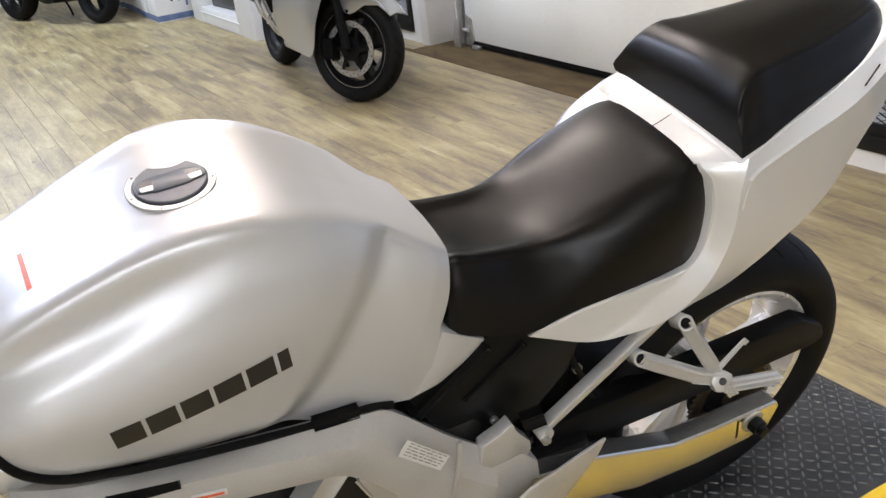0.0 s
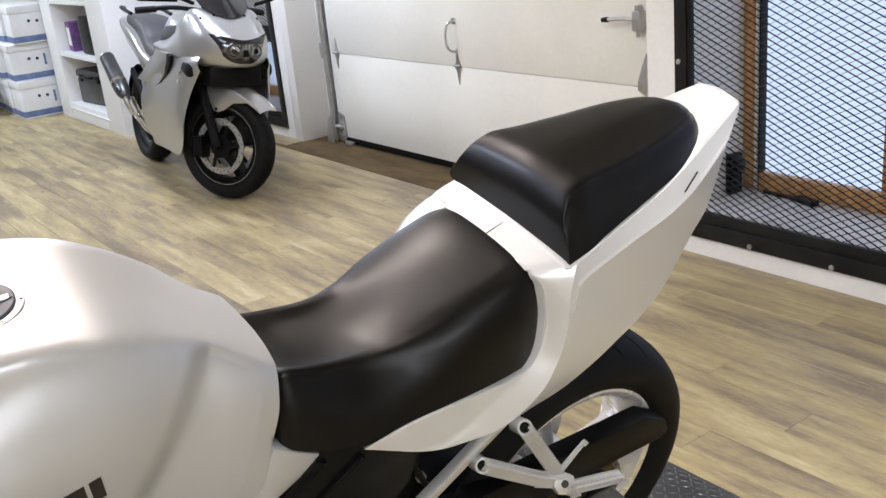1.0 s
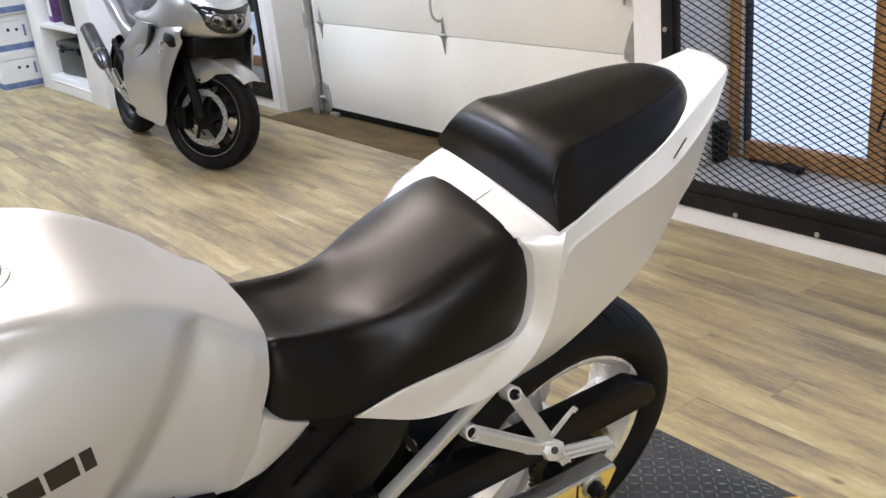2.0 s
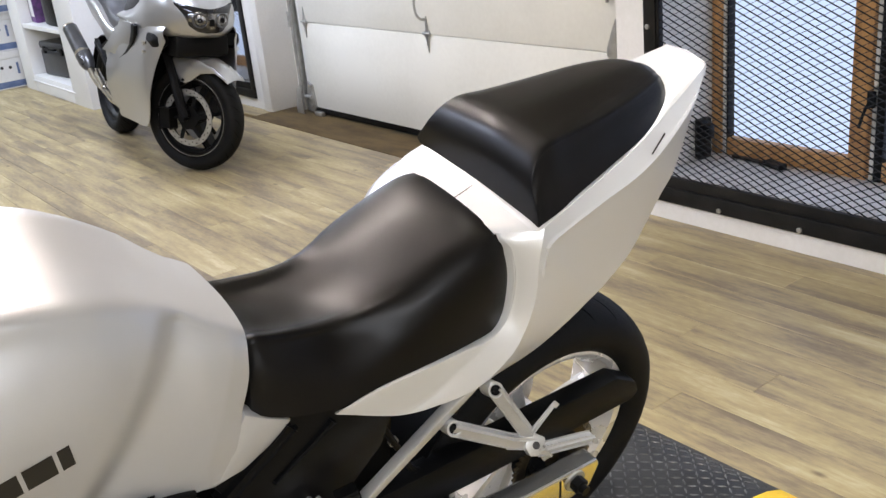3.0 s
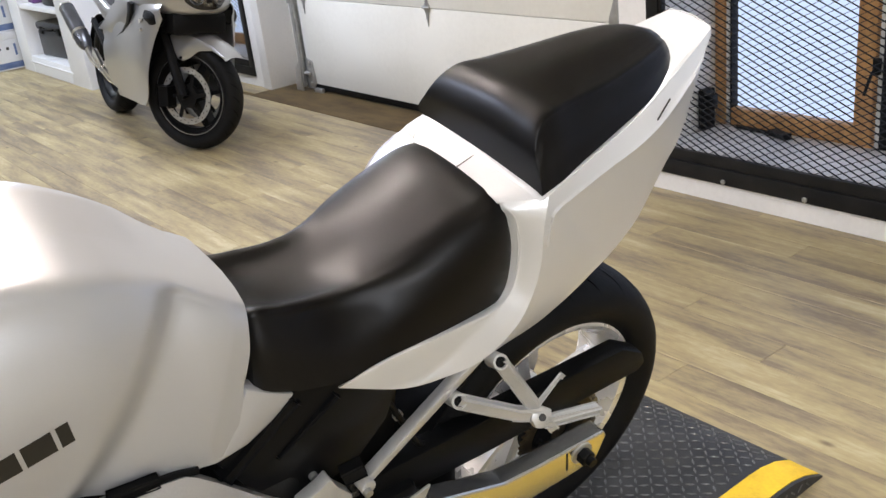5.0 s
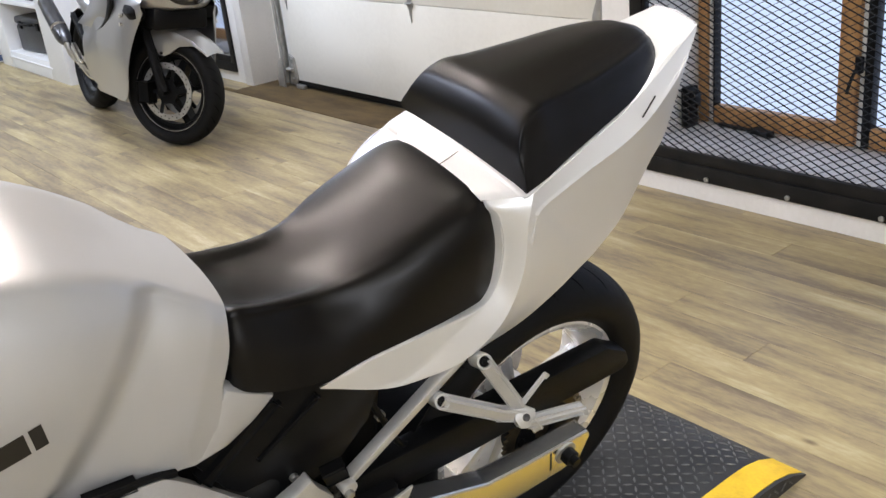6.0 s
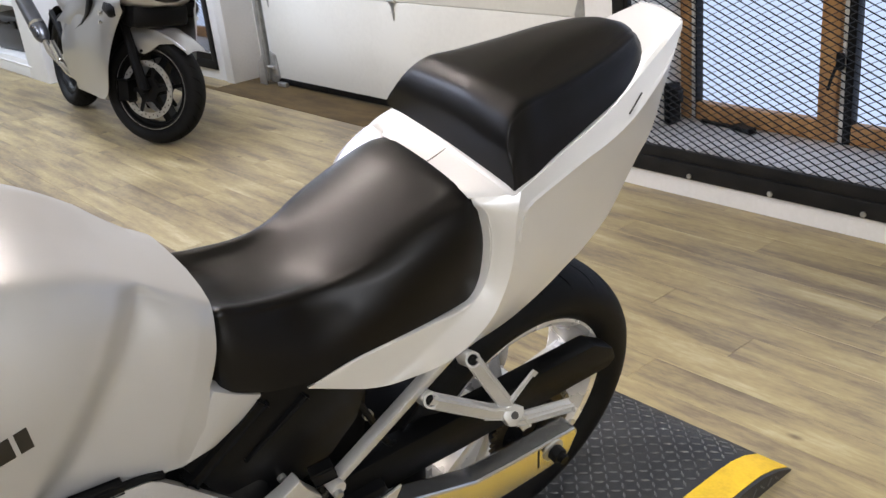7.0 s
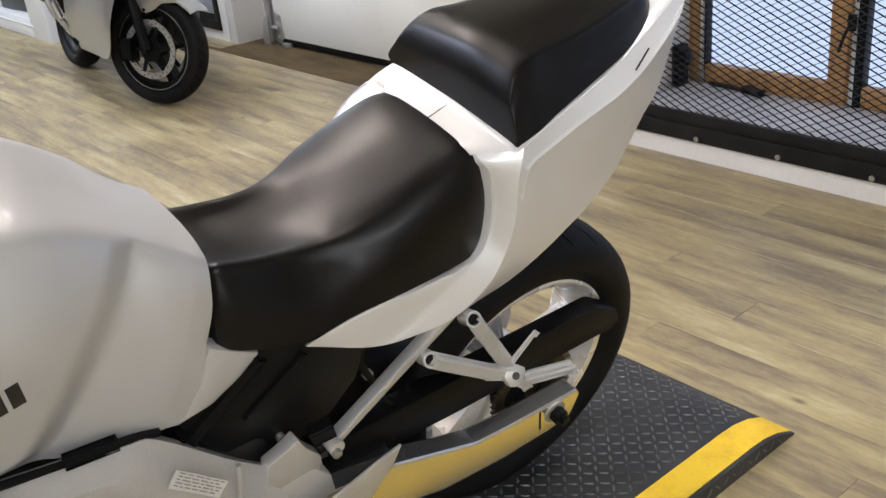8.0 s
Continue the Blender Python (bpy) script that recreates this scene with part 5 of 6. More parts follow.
# swingarm
for s in (1, -1):
    prof = [(0.50, 0.43), (0.37, 0.412), (0.19, 0.348), (0.10, 0.342), (-0.055, 0.340), (-0.066, 0.325), (-0.050, 0.272), (0.0, 0.262), (0.12, 0.258), (0.26, 0.268), (0.40, 0.310), (0.50, 0.35)]
    arm = part("swingarm", prism(prof, s * 0.128, s * 0.170, 0.005), BRUSHED, bike, "polished aluminium swingarm", 12)
    part("axle_washer", cyl((0, s * 0.169, 0.314), (0, s * 0.1735, 0.314), 0.024, seg=28, bevel=0.001), STEEL, arm)
    part("adjuster_slot", bar((0.032, s * 0.1702, 0.285), (0.040, s * 0.1702, 0.335), 0.0012, 0.004, 0), BLACK_METAL, arm)
    bm = cyl((0, s * 0.168, 0.314), (0, s * 0.192, 0.314), 0.017, seg=6, bevel=0.002)
    cyl((0, s * 0.19, 0.314), (0, s * 0.203, 0.314), 0.010, seg=14, bm=bm)
    part("axle_nut", bm, BLACK_METAL, arm, "dark axle nut")
part("swingarm_bridge", box(0.36, -0.14, 0.33, 0.50, 0.14, 0.43, 0.015), BLACK_METAL, bike)
part("heel_guard", prism([(0.386, 0.502), (0.43, 0.490), (0.525, 0.455), (0.60, 0.40), (0.58, 0.33), (0.52, 0.34), (0.455, 0.39), (0.398, 0.470)], 0.196, 0.202, 0.002), CAST, bike, "silver heel guard plate")
part("heel_guard", prism([(0.386, 0.502), (0.43, 0.490), (0.525, 0.455), (0.60, 0.40), (0.58, 0.33), (0.52, 0.34), (0.455, 0.39), (0.398, 0.470)], -0.202, -0.196, 0.002), CAST, bike, "silver heel guard plate")

# chain guard, inner fender, shock, exhaust
bm = prism([(0.46, 0.470), (0.05, 0.474), (-0.13, 0.474), (-0.192, 0.436), (-0.206, 0.405), (-0.190, 0.388), (0.0, 0.386), (0.2, 0.384), (0.46, 0.39)], 0.078, 0.119, 0.006)
part("chain_guard", bm, BLACK_PLASTIC, bike, "black plastic chain guard")
rows = []
for k in range(9):
    a = radians(-12 + k * 17)
    rows.append([(0.345 * math.cos(a), yy, 0.318 + 0.345 * math.sin(a) + (0.004 if abs(yy) < 0.05 else -0.012)) for yy in (-0.088, -0.05, 0.05, 0.088)])
part("inner_fender", thicken(skin(smooth_grid(rows[:6], 2, 2)), 0.004), BLACK_PLASTIC, bike, "dark grey inner fender")
bm = pipe([(0.44, 0, 0.40), (0.42, 0, 0.66)], 0.022, n=1)
for k in range(9):
    bm = merge(bm, lathe([(0.42 + 0.022 * k, 0.034), (0.428 + 0.022 * k, 0.040), (0.436 + 0.022 * k, 0.034)], (0.43, 0, 0), axis="z", seg=20))
part("rear_shock", bm, STEEL, bike, "rear shock with coil spring")
part("hose", pipe([(0.43, 0.105, 0.66), (0.40, 0.110, 0.60), (0.375, 0.108, 0.55), (0.33, 0.10, 0.47), (0.24, 0.09, 0.44)], 0.006), BLACK_PLASTIC, bike, "black breather hose")
part("hose_clip", lathe([(-0.004, 0.0068), (-0.004, 0.0085), (0.004, 0.0085), (0.004, 0.0068)], (0.389, 0, 0.578), axis="y", seg=20), STEEL, bike, "bright hose clip").location.y = 0.109
part("tie_strap", bar((0.372, 0.117, 0.556), (0.384, 0.117, 0.545), 0.002, 0.005, 0), STEEL, bike)
# chain
def chain_loop():
    pts = []
    r1, r2 = 0.094, 0.036
    for k in range(40):
        t = k / 39
        pts.append((0.0 + 0.585 * t, 0.318 + r1 + (0.415 + r2 - 0.318 - r1) * t))
    for k in range(8):
        a = radians(90 - 180 * (k + 0.5) / 8)
        pts.append((0.585 + r2 * math.cos(a), 0.415 + r2 * math.sin(a)))
    for k in range(40):
        t = k / 39
        pts.append((0.585 * (1 - t), 0.415 - r2 + (0.318 - r1 - 0.415 + r2) * t - 0.012 * math.sin(math.pi * t)))
    for k in range(19):
        a = radians(270 - 180 * (k + 0.5) / 19)
        pts.append((r1 * math.cos(a), 0.318 + r1 * math.sin(a)))
    return pts


bm = bmesh.new()
loop = chain_loop()
for k, (a, b) in enumerate(loop):
    c, d = loop[(k + 1) % len(loop)]
    o = 0.0075 if k % 2 else 0.0055
    for yy in (0.101 - o, 0.101 + o):
        bar((a, yy, b), (c, yy, d), 0.0018, 0.013, 0, up=(0, 0, 1) if abs(c - a) > abs(d - b) * 0.2 else (1, 0, 0), bm=bm)
    cyl((a, 0.090, b), (a, 0.112, b), 0.004, seg=6, bm=bm)
part("drive_chain", bm, CHAIN, bike, "oily drive chain")
part("hanger_plate", prism([(0.26, 0.66), (0.18, 0.65), (0.16, 0.60), (0.24, 0.57), (0.29, 0.60)], -0.175, -0.165, 0.004), POLISHED, bike, "polished exhaust hanger plate")

# engine, hidden lower parts and front end
part("engine", box(0.55, -0.13, 0.24, 1.08, 0.13, 0.60, 0.04), ENGINE, bike, "dark grey engine block")
part("engine_cover", lathe([(0.12, 0.01), (0.12, 0.10), (0.165, 0.085), (0.17, 0.01)], (0.70, 0, 0.36), seg=32), ENGINE, bike, "engine side cover")
part("cylinder_head", box(0.86, -0.11, 0.48, 1.12, 0.11, 0.70, 0.03), ENGINE, bike)
part("airbox", box(0.62, -0.10, 0.60, 1.12, 0.10, 0.80, 0.03), BLACK_PLASTIC, bike)
part("side_stand", pipe([(0.66, 0.14, 0.28), (0.62, 0.22, 0.15), (0.585, 0.312, 0.1)], 0.011, n=3), BLACK_METAL, bike, "black side stand")
part("side_stand_foot", cyl((0.585, 0.308, 0.086), (0.583, 0.314, 0.106), 0.026, seg=16), BLACK_METAL, bike)
steer = Matrix.Translation((1.24, 0, 0.80)) @ pose(0, 0, 0, 0, -24.5, 0)
FW = wheel(bike, "front_wheel", (1.43, 0.30), 0.300, 0.120, 0.219, 0.09, RIM, RIM, 3, label="silver cast front wheel")
disc(FW, 0.062, 0.155)
disc(FW, -0.062, 0.155)
for s in (1, -1):
    part("fork_leg", pipe([(1.43, s * 0.105, 0.30), (1.335, s * 0.105, 0.50), (1.19, s * 0.105, 0.83)], 0.026, n=1, radii=[0.028, 0.028, 0.022]), POLISHED, bike, "fork leg")
part("triple_clamp", box(1.17, -0.14, 0.78, 1.25, 0.14, 0.82, 0.01), CAST, bike, "cast triple clamp")
rows = []
for k in range(8):
    a = radians(20 + k * 17)
    rows.append([(1.43 + (0.32 - 0.01 * abs(t)) * math.cos(a), 0.068 * t, 0.30 + (0.325 - 0.015 * t * t) * math.sin(a)) for t in (-1, -0.6, 0, 0.6, 1)])
part("front_fender", thicken(skin(smooth_grid(rows, 2, 2)), 0.003), SILVER, bike, "silver front fender")


# ---- second motorcycle by the garage door ----
def parked_bike():
    t = thing("motorcycle", pose(-6.20, 2.385, 0.004, -8.5, 0, -3.9), "silver-grey faired motorcycle on its side stand, front wheel turned", "motorcycle")
    wheel(t, "rear_wheel", (0, 0.305), 0.305, 0.15, 0.216, 0.11, BLACK_METAL, BLACK_METAL, 3, label="black cast rear wheel")
    m = Matrix.Translation((1.40, 0, 0.30)) @ pose(0, 0, 0, 0, 0, 33)
    fw = wheel(t, "front_wheel", (1.40, 0.30), 0.298, 0.12, 0.217, 0.09, BLACK_METAL, BLACK_METAL, 3, m=m, label="black cast front wheel", twin=False)
    disc(fw, -0.068, 0.155)
    disc(fw, 0.068, 0.155)
    part("rim_stripe", lathe([(-0.0462, 0.214), (-0.0462, 0.2165), (-0.0455, 0.2165), (-0.0455, 0.214)], seg=64), STEEL, fw, "thin grey rim edge")
    for s in (1, -1):
        part("caliper", box(-0.16, s * 0.055, -0.06, -0.09, s * 0.105, 0.05, 0.01), BLACK_METAL, fw, "black brake caliper")
        part("fork_leg", pipe([(0, s * 0.095, 0), (-0.05, s * 0.092, 0.15), (-0.11, s * 0.088, 0.36)], 0.025, n=1, radii=[0.03, 0.028, 0.024]), BLACK_METAL, fw, "black fork leg")
        part("axle_cap", cyl((0, s * 0.09, 0), (0, s * 0.125, 0), 0.016, seg=16), BLACK_METAL, fw)
    rows = []
    for k in range(9):
        a = radians(38 + k * 8)
        rr = 0.345 + 0.012 * math.sin(math.pi * k / 8)
        rows.append([(rr * math.cos(a), 0.078 * u, rr * math.sin(a) - 0.035 * min(1.0, 0.35 + k * 0.3) * abs(u) ** 1.6) for u in (-1, -0.85, -0.4, 0, 0.4, 0.85, 1)])
    part("front_fender", thicken(skin(smooth_grid(rows, 2, 3)), 0.003), SILVER_OLD, fw, "silver-grey front fender", 50)
    for s in (1, -1):
        part("fender_side", prism([(-0.09, 0.31), (-0.03, 0.195), (0.0, 0.188), (0.04, 0.203), (0.10, 0.243), (0.19, 0.25), (0.245, 0.218), (0.262, 0.205), (0.262, 0.222), (0.18, 0.280), (0.08, 0.318), (0.0, 0.328), (-0.06, 0.325)], s * 0.070, s * 0.080, 0.003), SILVER_OLD, fw, "silver-grey fender side")
        part("fender_bolt", cyl((-0.012, s * 0.079, 0.205), (-0.012, s * 0.086, 0.205), 0.008, seg=8), BLACK_METAL, fw)
    # upper cowl: sections from nose to tank
    cowl = [
        (1.668, (0, 0.885), (0.030, 0.882), (0.050, 0.860), (0.045, 0.800), (0.025, 0.762), (0, 0.758)),
        (1.640, (0, 0.906), (0.060, 0.902), (0.105, 0.872), (0.098, 0.800), (0.055, 0.750), (0, 0.745)),
        (1.570, (0, 0.946), (0.100, 0.944), (0.160, 0.900), (0.168, 0.810), (0.110, 0.742), (0, 0.735)),
        (1.480, (0, 0.990), (0.132, 0.990), (0.192, 0.922), (0.208, 0.805), (0.160, 0.740), (0, 0.730)),
        (1.360, (0, 1.015), (0.165, 1.032), (0.215, 0.925), (0.236, 0.802), (0.205, 0.750), (0, 0.740)),
        (1.220, (0, 0.960), (0.168, 0.985), (0.215, 0.900), (0.248, 0.806), (0.215, 0.765), (0, 0.740)),
        (1.050, (0, 0.900), (0.158, 0.915), (0.195, 0.870), (0.252, 0.812), (0.215, 0.780), (0, 0.750)),
        (0.880, (0, 0.850), (0.140, 0.850), (0.180, 0.848), (0.240, 0.818), (0.205, 0.795), (0, 0.780)),
    ]
    rows = []
    for x, *pts in cowl:
        right = [(x, -a, b) for a, b in pts]
        rows.append(right + [(x, a, b) for a, b in pts[-2:0:-1]])
    g = [r for r in smooth_grid([r + [r[0]] for r in rows], 4, 4)]
    g = [r[:-1] for r in g]
    part("upper_cowl", skin(g, loop=True, caps=True), SILVER_OLD, t, "silver-grey upper fairing", 50)
    # headlight set on the nose
    rows = []
    for u in range(9):
        a = -1 + 2 * u / 8
        w = 0.155 * a
        x = 1.686 - 0.105 * abs(a) ** 2.2
        hi = 0.884 + 0.032 * abs(a) ** 1.4
        lo = 0.764 + 0.148 * abs(a) ** 3.2
        rows.append([(x - 0.006, w, lo), (x + 0.008, w, lo * 0.6 + hi * 0.4), (x + 0.004, w, lo * 0.2 + hi * 0.8), (x - 0.012, w, hi)])
    lamp = part("headlight", thicken(skin(smooth_grid(rows, 3, 3)), 0.004), TINT, t, "dark V-shaped headlight with twin reflectors")
    rows = []
    for u in range(9):
        a = -1 + 2 * u / 8
        x = 1.689 - 0.105 * abs(a * 0.70) ** 2.2
        hi, lo = 0.872 + 0.004 * abs(a), 0.782 + 0.040 * abs(a) ** 2.4
        rows.append([(x - 0.003, 0.108 * a, lo), (x + 0.008, 0.108 * a, lo * 0.6 + hi * 0.4), (x + 0.005, 0.108 * a, lo * 0.2 + hi * 0.8), (x - 0.008, 0.108 * a, hi)])
    part("reflector", thicken(skin(smooth_grid(rows, 3, 3)), 0.002), REFLECTOR, lamp, "faceted chrome reflector")
    for s in (-0.058, 0.058):
        for name_, prof_, mat_ in (("reflector_ring", [(0.004, 0.028), (0.008, 0.033), (0.010, 0.036), (0.006, 0.038)], MUFFLER), ("bulb_shield", [(0.004, 0.003), (0.012, 0.008), (0.012, 0.012), (0.002, 0.013)], BLACK_METAL)):
            part(name_, lathe(prof_, (0, 0, 0), axis="x", seg=24), mat_, lamp).matrix_local = pose(1.690 - abs(s) * 0.18, s, 0.828, 0, 0, 14 if s > 0 else -14)
    part("lamp_bridge", box(1.690, -0.014, 0.800, 1.702, 0.014, 0.835, 0.003), BLACK_METAL, lamp)
    for yy, zz in ((-0.085, 1.0), (0.085, 1.0), (-0.155, 0.985), (0.155, 0.985)):
        part("screen_bolt", cyl((1.455, yy, zz - 0.02), (1.468, yy, zz + 0.006), 0.007, seg=8), BLACK_METAL, t)
    # windscreen
    rows = []
    for x0, z0, w, dz in ((1.505, 0.986, 0.130, 0.062), (1.43, 1.045, 0.142, 0.045), (1.35, 1.105, 0.147, 0.025), (1.27, 1.165, 0.130, 0.0), (1.23, 1.190, 0.09, -0.01)):
        rows.append([(x0 - 0.10 * u * u, w * u, z0 + dz * u * u) for u in (-1, -0.6, 0, 0.6, 1)])
    part("windscreen", thicken(skin(smooth_grid(rows, 3, 4)), 0.003), TINT, t, "dark smoked windscreen")
    # dark nose underside and ducts
    part("air_duct", box(1.22, -0.15, 0.63, 1.56, 0.15, 0.75, 0.03), BLACK_PLASTIC, t, "black duct under the headlight")
    for s in (1, -1):
        rows = [[(x, s * y0, zt), (x, s * y1, zt * 0.7 + zb * 0.3), (x, s * y1, zt * 0.35 + zb * 0.65), (x, s * y2, zb)] for x, y0, y1, y2, zt, zb in ((1.525, 0.185, 0.200, 0.190, 0.790, 0.715), (1.48, 0.200, 0.220, 0.210, 0.797, 0.640), (1.435, 0.213, 0.238, 0.230, 0.802, 0.545), (1.39, 0.224, 0.251, 0.243, 0.806, 0.430), (1.35, 0.230, 0.258, 0.240, 0.810, 0.300), (1.25, 0.235, 0.265, 0.232, 0.814, 0.238), (1.05, 0.240, 0.268, 0.232, 0.812, 0.238), (0.90, 0.235, 0.264, 0.230, 0.790, 0.250), (0.80, 0.225, 0.258, 0.228, 0.715, 0.262), (0.70, 0.216, 0.250, 0.224, 0.650, 0.278), (0.60, 0.210, 0.242, 0.220, 0.603, 0.300))]
        part("side_fairing", thicken(skin(smooth_grid(rows, 4, 4)), 0.004), SILVER_OLD, t, "silver-grey side fairing", 50)
        part("fairing_wing", prism([(0.60, 0.602), (0.74, 0.66), (0.90, 0.75), (1.06, 0.795), (1.20, 0.79), (1.205, 0.74), (1.165, 0.675), (1.08, 0.625), (0.97, 0.588), (0.80, 0.600)], s * 0.236, s * 0.2645, 0.004), SILVER_OLD, t, "raised silver-grey fairing edge")
        part("side_vent", prism([(1.275, 0.780), (1.262, 0.735), (1.215, 0.680), (1.11, 0.622), (0.97, 0.582), (0.97, 0.588), (1.08, 0.627), (1.163, 0.677), (1.205, 0.74), (1.215, 0.785), (1.25, 0.792)], s * 0.250, s * 0.270, 0.003), BLACK_PLASTIC, t, "black curved vent slot")
        part("fairing_duct", pipe([(1.34, s * 0.185, 0.735), (1.40, s * 0.196, 0.722), (1.455, s * 0.196, 0.715), (1.485, s * 0.190, 0.715)], 0.03, n=3, radii=[0.045, 0.054, 0.05, 0.035]), BLACK_PLASTIC, t, "dark duct at the fairing edge")
        part("tank_panel", prism([(0.905, 0.838), (0.975, 0.905), (1.03, 0.930), (1.20, 0.940), (1.225, 0.873)], s * 0.160, s * 0.212, 0.010), VINYL_GREY, t, "grey panel beside the tank")
        part("mirror_stalk", pipe([(1.40, s * 0.17, 1.06), (1.42, s * 0.26, 1.09), (1.41, s * 0.34, 1.12)], 0.010, n=3), BLACK_PLASTIC, t)
        mm = part("rear_view_mirror", box(1.37, s * 0.29, 1.09, 1.43, s * 0.43, 1.17, 0.025), BLACK_PLASTIC, t, "black rear-view mirror")
        part("frame_spar", bar((0.98, s * 0.16, 0.80), (0.45, s * 0.17, 0.55), 0.04, 0.09, 0.01), SILVER_OLD, t)
        part("fairing_bolt", cyl((1.39, s * 0.245, 0.70), (1.39, s * 0.268, 0.70), 0.013, seg=10), POLISHED, t)
        part("fairing_bolt", cyl((1.385, s * 0.245, 0.655), (1.385, s * 0.268, 0.655), 0.010, seg=10), POLISHED, t)
    # tank, seat, tail
    tankr = [
        (1.16, (0, 0.985), (0.10, 0.975), (0.165, 0.90), (0.15, 0.80)),
        (1.02, (0, 1.020), (0.13, 1.000), (0.185, 0.91), (0.165, 0.80)),
        (0.86, (0, 0.995), (0.12, 0.975), (0.170, 0.89), (0.16, 0.78)),
        (0.72, (0, 0.90), (0.08, 0.890), (0.125, 0.84), (0.14, 0.74)),
        (0.66, (0, 0.82), (0.06, 0.82), (0.10, 0.79), (0.13, 0.72)),
    ]
    part("fuel_tank", skin(smooth_grid([both_sides([(x, a, b) for a, b in p]) for x, *p in tankr], 4, 4), loop=True, caps=True), SILVER_OLD, t, "silver-grey fuel tank", 60)
    seatr = [
        (0.72, (0, 0.84), (0.07, 0.84), (0.10, 0.80), (0.11, 0.74)),
        (0.55, (0, 0.80), (0.09, 0.80), (0.13, 0.77), (0.14, 0.71)),
        (0.38, (0, 0.82), (0.10, 0.82), (0.135, 0.79), (0.14, 0.72)),
        (0.28, (0, 0.90), (0.10, 0.895), (0.13, 0.85), (0.13, 0.75)),
        (0.12, (0, 0.945), (0.10, 0.94), (0.125, 0.90), (0.12, 0.84)),
        (-0.12, (0, 0.965), (0.09, 0.96), (0.11, 0.93), (0.11, 0.88)),
        (-0.20, (0, 0.955), (0.07, 0.95), (0.085, 0.93), (0.09, 0.89)),
    ]
    part("seat", skin(smooth_grid([both_sides([(x, a, b) for a, b in p]) for x, *p in seatr], 4, 4), loop=True, caps=True), VINYL_GREY, t, "grey stepped vinyl seat", 60)
    tailr = [
        (0.60, (0, 0.70), (0.12, 0.70), (0.155, 0.66), (0.14, 0.60)),
        (0.36, (0, 0.74), (0.13, 0.75), (0.165, 0.70), (0.145, 0.62)),
        (0.12, (0, 0.84), (0.125, 0.85), (0.158, 0.80), (0.13, 0.70)),
        (-0.15, (0, 0.90), (0.10, 0.91), (0.135, 0.86), (0.11, 0.78)),
        (-0.36, (0, 0.93), (0.07, 0.93), (0.10, 0.90), (0.08, 0.85)),
        (-0.44, (0, 0.92), (0.04, 0.92), (0.06, 0.905), (0.05, 0.88)),
    ]
    part("tail_cowl", skin(smooth_grid([both_sides([(x, a, b) for a, b in p]) for x, *p in tailr], 4, 4), loop=True, caps=True), SILVER_OLD, t, "silver-grey tail fairing", 60)
    for s in (1, -1):
        part("grab_rail", pipe([(0.05, s * 0.13, 0.965), (-0.20, s * 0.125, 0.995), (-0.36, s * 0.06, 0.99)], 0.012, n=4), BLACK_METAL, t, "black grab rail")
        part("handlebar", pipe([(1.13, s * 0.06, 1.02), (1.10, s * 0.20, 1.03), (1.02, s * 0.36, 1.01)], 0.013, n=4), BLACK_METAL, t)
        part("grip", cyl((1.07, s * 0.27, 1.02), (1.02, s * 0.37, 1.008), 0.018), RUBBER, t)
        part("swingarm", bar((0.02, s * 0.10, 0.305), (0.48, s * 0.11, 0.38), 0.03, 0.06, 0.006), CAST, t)
        part("peg_hanger", bar((0.46, s * 0.17, 0.42), (0.20, s * 0.18, 0.62), 0.02, 0.03, 0.004), BLACK_METAL, t)
    ex = part("muffler", pipe([(0.10, -0.205, 0.435), (0.05, -0.208, 0.468), (-0.04, -0.213, 0.53), (-0.24, -0.225, 0.665)], 0.05, seg=24, n=4, radii=[0.022, 0.040, 0.050, 0.050, 0.050, 0.048]), MUFFLER, t, "grey steel muffler with a silver end")
    part("muffler_band", pipe([(-0.01, -0.2115, 0.509), (-0.03, -0.2125, 0.523)], 0.0515, seg=24, n=1), POLISHED, ex, "chrome band")
    part("muffler_tip", cyl((-0.235, -0.225, 0.662), (-0.252, -0.2255, 0.674), 0.050, 0.044, bevel=0.004), POLISHED, ex, "chrome muffler end")
    part("exhaust_pipe", pipe([(0.11, -0.205, 0.43), (0.20, -0.20, 0.375), (0.36, -0.19, 0.33), (0.52, -0.18, 0.28), (0.80, -0.12, 0.24)], 0.022, n=5), POLISHED, t, "chrome exhaust pipe")
    part("heat_shield", bar((0.36, -0.20, 0.35), (0.24, -0.205, 0.43), 0.02, 0.05, 0.006), POLISHED, t, "chrome heel plate")
    part("engine", box(0.42, -0.16, 0.26, 1.12, 0.16, 0.66, 0.04), BLACK_METAL, t, "dark engine")
    part("radiator", box(1.08, -0.17, 0.36, 1.14, 0.17, 0.68, 0.01), BLACK_METAL, t)
    part("belly", box(0.60, -0.19, 0.20, 1.10, 0.19, 0.27, 0.03), SILVER_OLD, t)
    part("side_stand", pipe([(0.55, 0.14, 0.26), (0.52, 0.24, 0.12), (0.50, 0.30, -0.03)], 0.011, n=3), BLACK_METAL, t)
    part("rear_fender", thicken(skin([[(0.33 * math.cos(radians(a)), yy, 0.305 + 0.335 * math.sin(radians(a))) for yy in (-0.08, 0, 0.08)] for a in range(60, 190, 12)]), 0.004), BLACK_PLASTIC, t)
    return t


parked_bike()

# ---- dark motorcycle at the far end ----
far = thing("motorcycle", pose(-11.0, 1.3, 0.003, -6, 0, 23), "black and red motorcycle in the shade at the far end", "motorcycle")
wheel(far, "rear_wheel", (0, 0.31), 0.31, 0.16, 0.216, 0.12, BLACK_METAL, BLACK_METAL, 3)
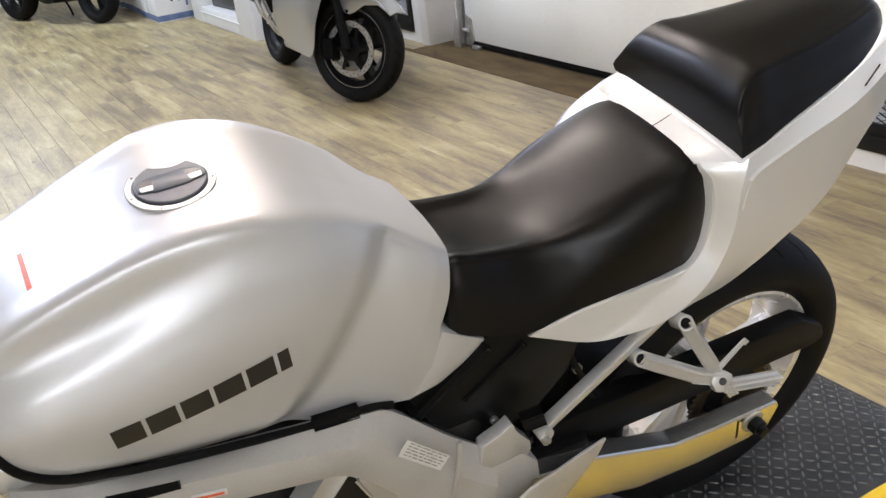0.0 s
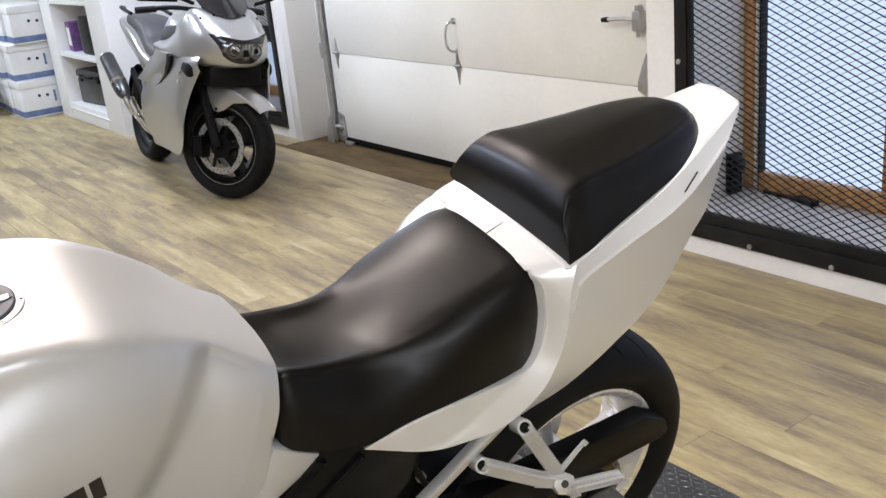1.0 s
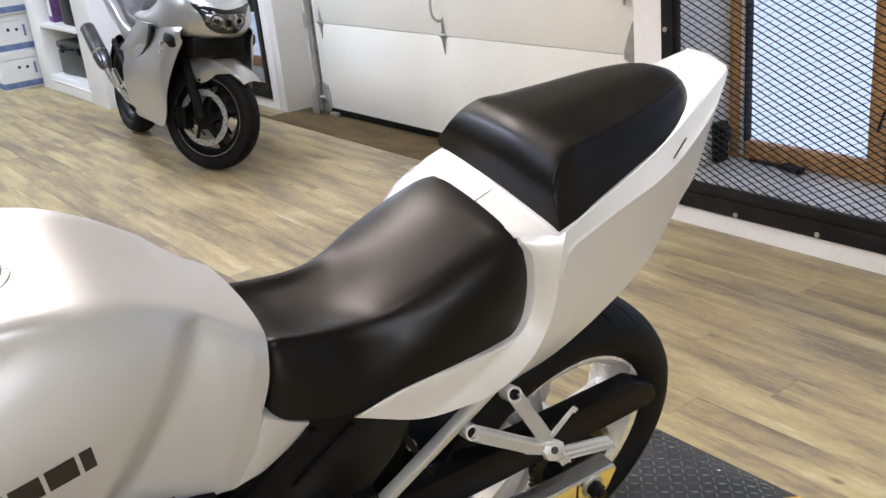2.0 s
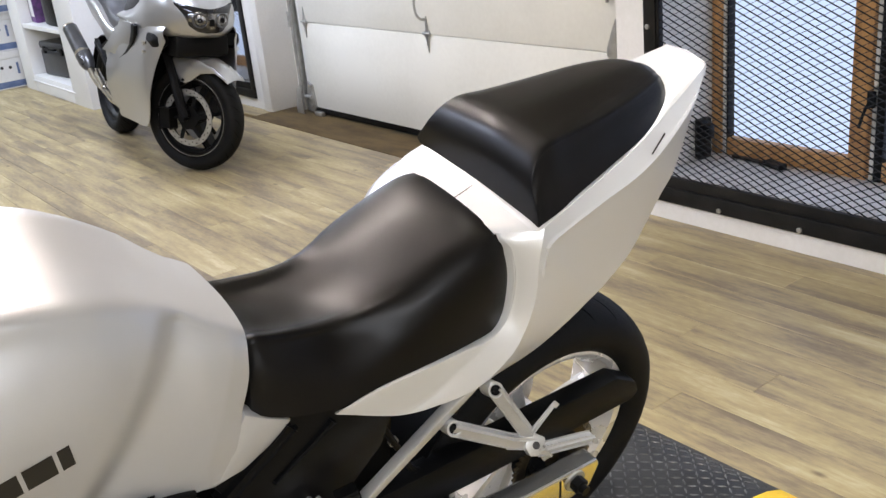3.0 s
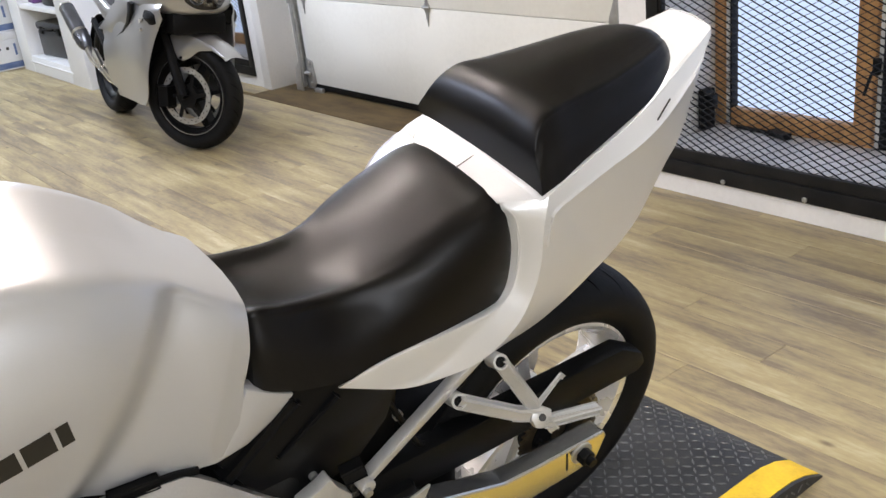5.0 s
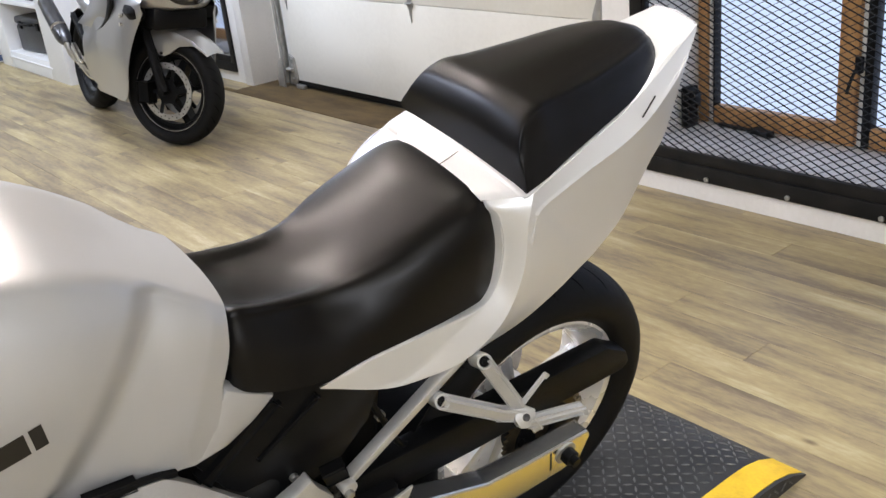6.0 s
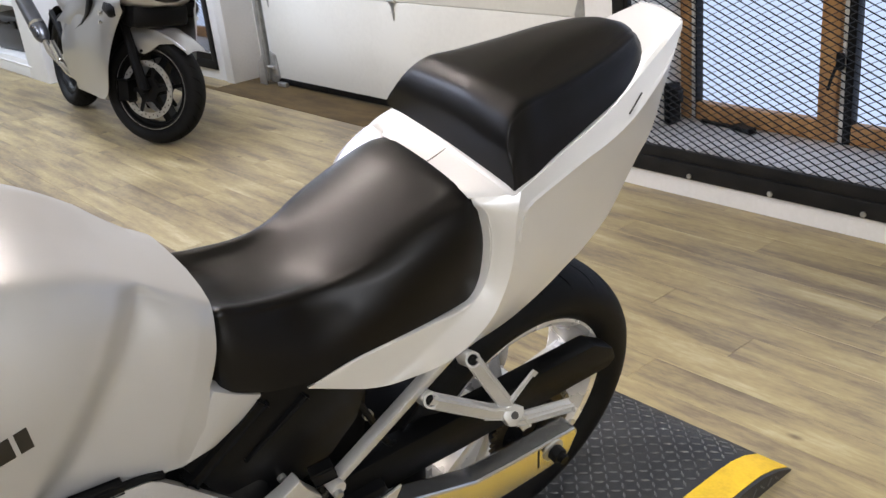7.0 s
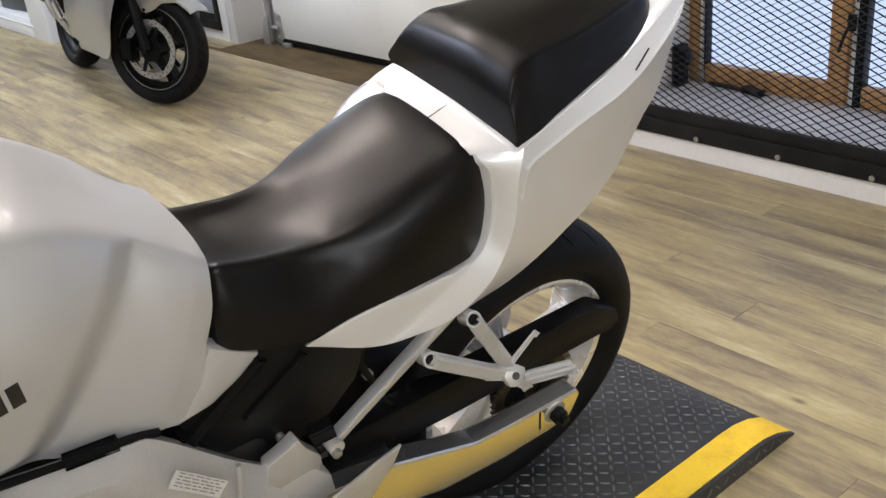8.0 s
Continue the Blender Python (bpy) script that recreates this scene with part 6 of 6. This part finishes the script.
wheel(far, "front_wheel", (1.42, 0.30), 0.30, 0.12, 0.217, 0.09, BLACK_METAL, BLACK_METAL, 3)
rows = [(-0.4, 0.10, 0.85, 0.98), (0.0, 0.16, 0.70, 0.95), (0.4, 0.20, 0.40, 0.84), (0.7, 0.24, 0.22, 0.95), (1.0, 0.25, 0.22, 1.05), (1.25, 0.22, 0.50, 1.10), (1.45, 0.12, 0.75, 1.05)]
grid = [both_sides([(x, 0, zt), (x, w * 0.7, zt - 0.02), (x, w, (zt + zb) / 2), (x, w * 0.8, zb)]) for x, w, zb, zt in rows]
part("fairing", skin(smooth_grid(grid, 4, 4), loop=True, caps=True), BLACK_PLASTIC, far, "glossy black fairing", 60)
for s in (1, -1):
    part("fork_leg", pipe([(1.42, s * 0.10, 0.30), (1.20, s * 0.10, 0.85)], 0.025, n=1), BLACK_METAL, far)
    part("side_flash", prism([(0.5, 0.55), (1.0, 0.60), (1.1, 0.66), (0.6, 0.62)], s * 0.245, s * 0.262, 0.003), RED, far, "red side flash")
part("side_stand", pipe([(0.55, 0.14, 0.26), (0.52, 0.24, 0.12), (0.50, 0.30, -0.02)], 0.011, n=3), BLACK_METAL, far)

# ---- vinyl planks ----
PW, PL, PT = 0.127, 1.22, 0.006
random.seed(4)
near, rest_v, rest_f = [], [], []
row0 = 2.134
k0 = int((YS - row0) / PW) - 1
k1 = int((3.60 - row0) / PW) + 1
for k in range(k0, k1):
    ya, yb = row0 + k * PW, row0 + (k + 1) * PW
    off = (k * 0.43 + random.uniform(-0.15, 0.15)) % PL
    if k == 3:
        off = (-1.70) % PL
    if k == 2:
        off = (-1.14) % PL
    if k == -1:
        off = (-0.92) % PL
    x = XW + off - PL
    while x < XE:
        a, b = max(x, XW), min(x + PL, XE)
        ylim = 3.10 if -5.72 < (a + b) / 2 < -2.49 else (YN if b > -2.49 else YL)
        c = min(yb, ylim)
        if b - a > 0.01 and c - ya > 0.004 and c > YS:
            y0 = max(ya, YS)
            if -3.2 < (a + b) / 2 < 0.8 and 1.0 < (y0 + c) / 2 or -7.5 < (a + b) / 2 <= -3.2 and 1.1 < (y0 + c) / 2:
                near.append((a, y0, b, c))
            else:
                rest_v.append((a, y0, b, c))
        x += PL


def plank_verts(a, y0, b, c):
    g, e = 0.0004, 0.0008
    return [(a + g, y0 + g, -PT), (b - g, y0 + g, -PT), (b - g, c - g, -PT), (a + g, c - g, -PT),
            (a + g, y0 + g, -e), (b - g, y0 + g, -e), (b - g, c - g, -e), (a + g, c - g, -e),
            (a + g + e, y0 + g + e, 0), (b - g - e, y0 + g + e, 0), (b - g - e, c - g - e, 0), (a + g + e, c - g - e, 0)]


PLANK_FACES = [(4, 5, 9, 8), (5, 6, 10, 9), (6, 7, 11, 10), (7, 4, 8, 11), (8, 9, 10, 11), (0, 1, 5, 4), (1, 2, 6, 5), (2, 3, 7, 6), (3, 0, 4, 7)]
shared = {}
for a, y0, b, c in near:
    key = (round(b - a, 3), round(c - y0, 3))
    if key not in shared:
        me = bpy.data.meshes.new("plank")
        me.from_pydata(plank_verts(0, 0, b - a, c - y0), [], PLANK_FACES)
        me.materials.append(PLANK)
        shared[key] = me
    ob = new("plank", shared[key])
    ob.location = (a, y0, 0)
    ob.parent = ground
vs, fs = [], []
for a, y0, b, c in rest_v:
    k = len(vs)
    vs += plank_verts(a, y0, b, c)
    fs += [tuple(k + i for i in f) for f in PLANK_FACES]
me = bpy.data.meshes.new("planks")
me.from_pydata(vs, [], fs)
me.materials.append(PLANK)
rest = new("planks", me)
rest.parent = ground
rest["kind"] = "stuff"
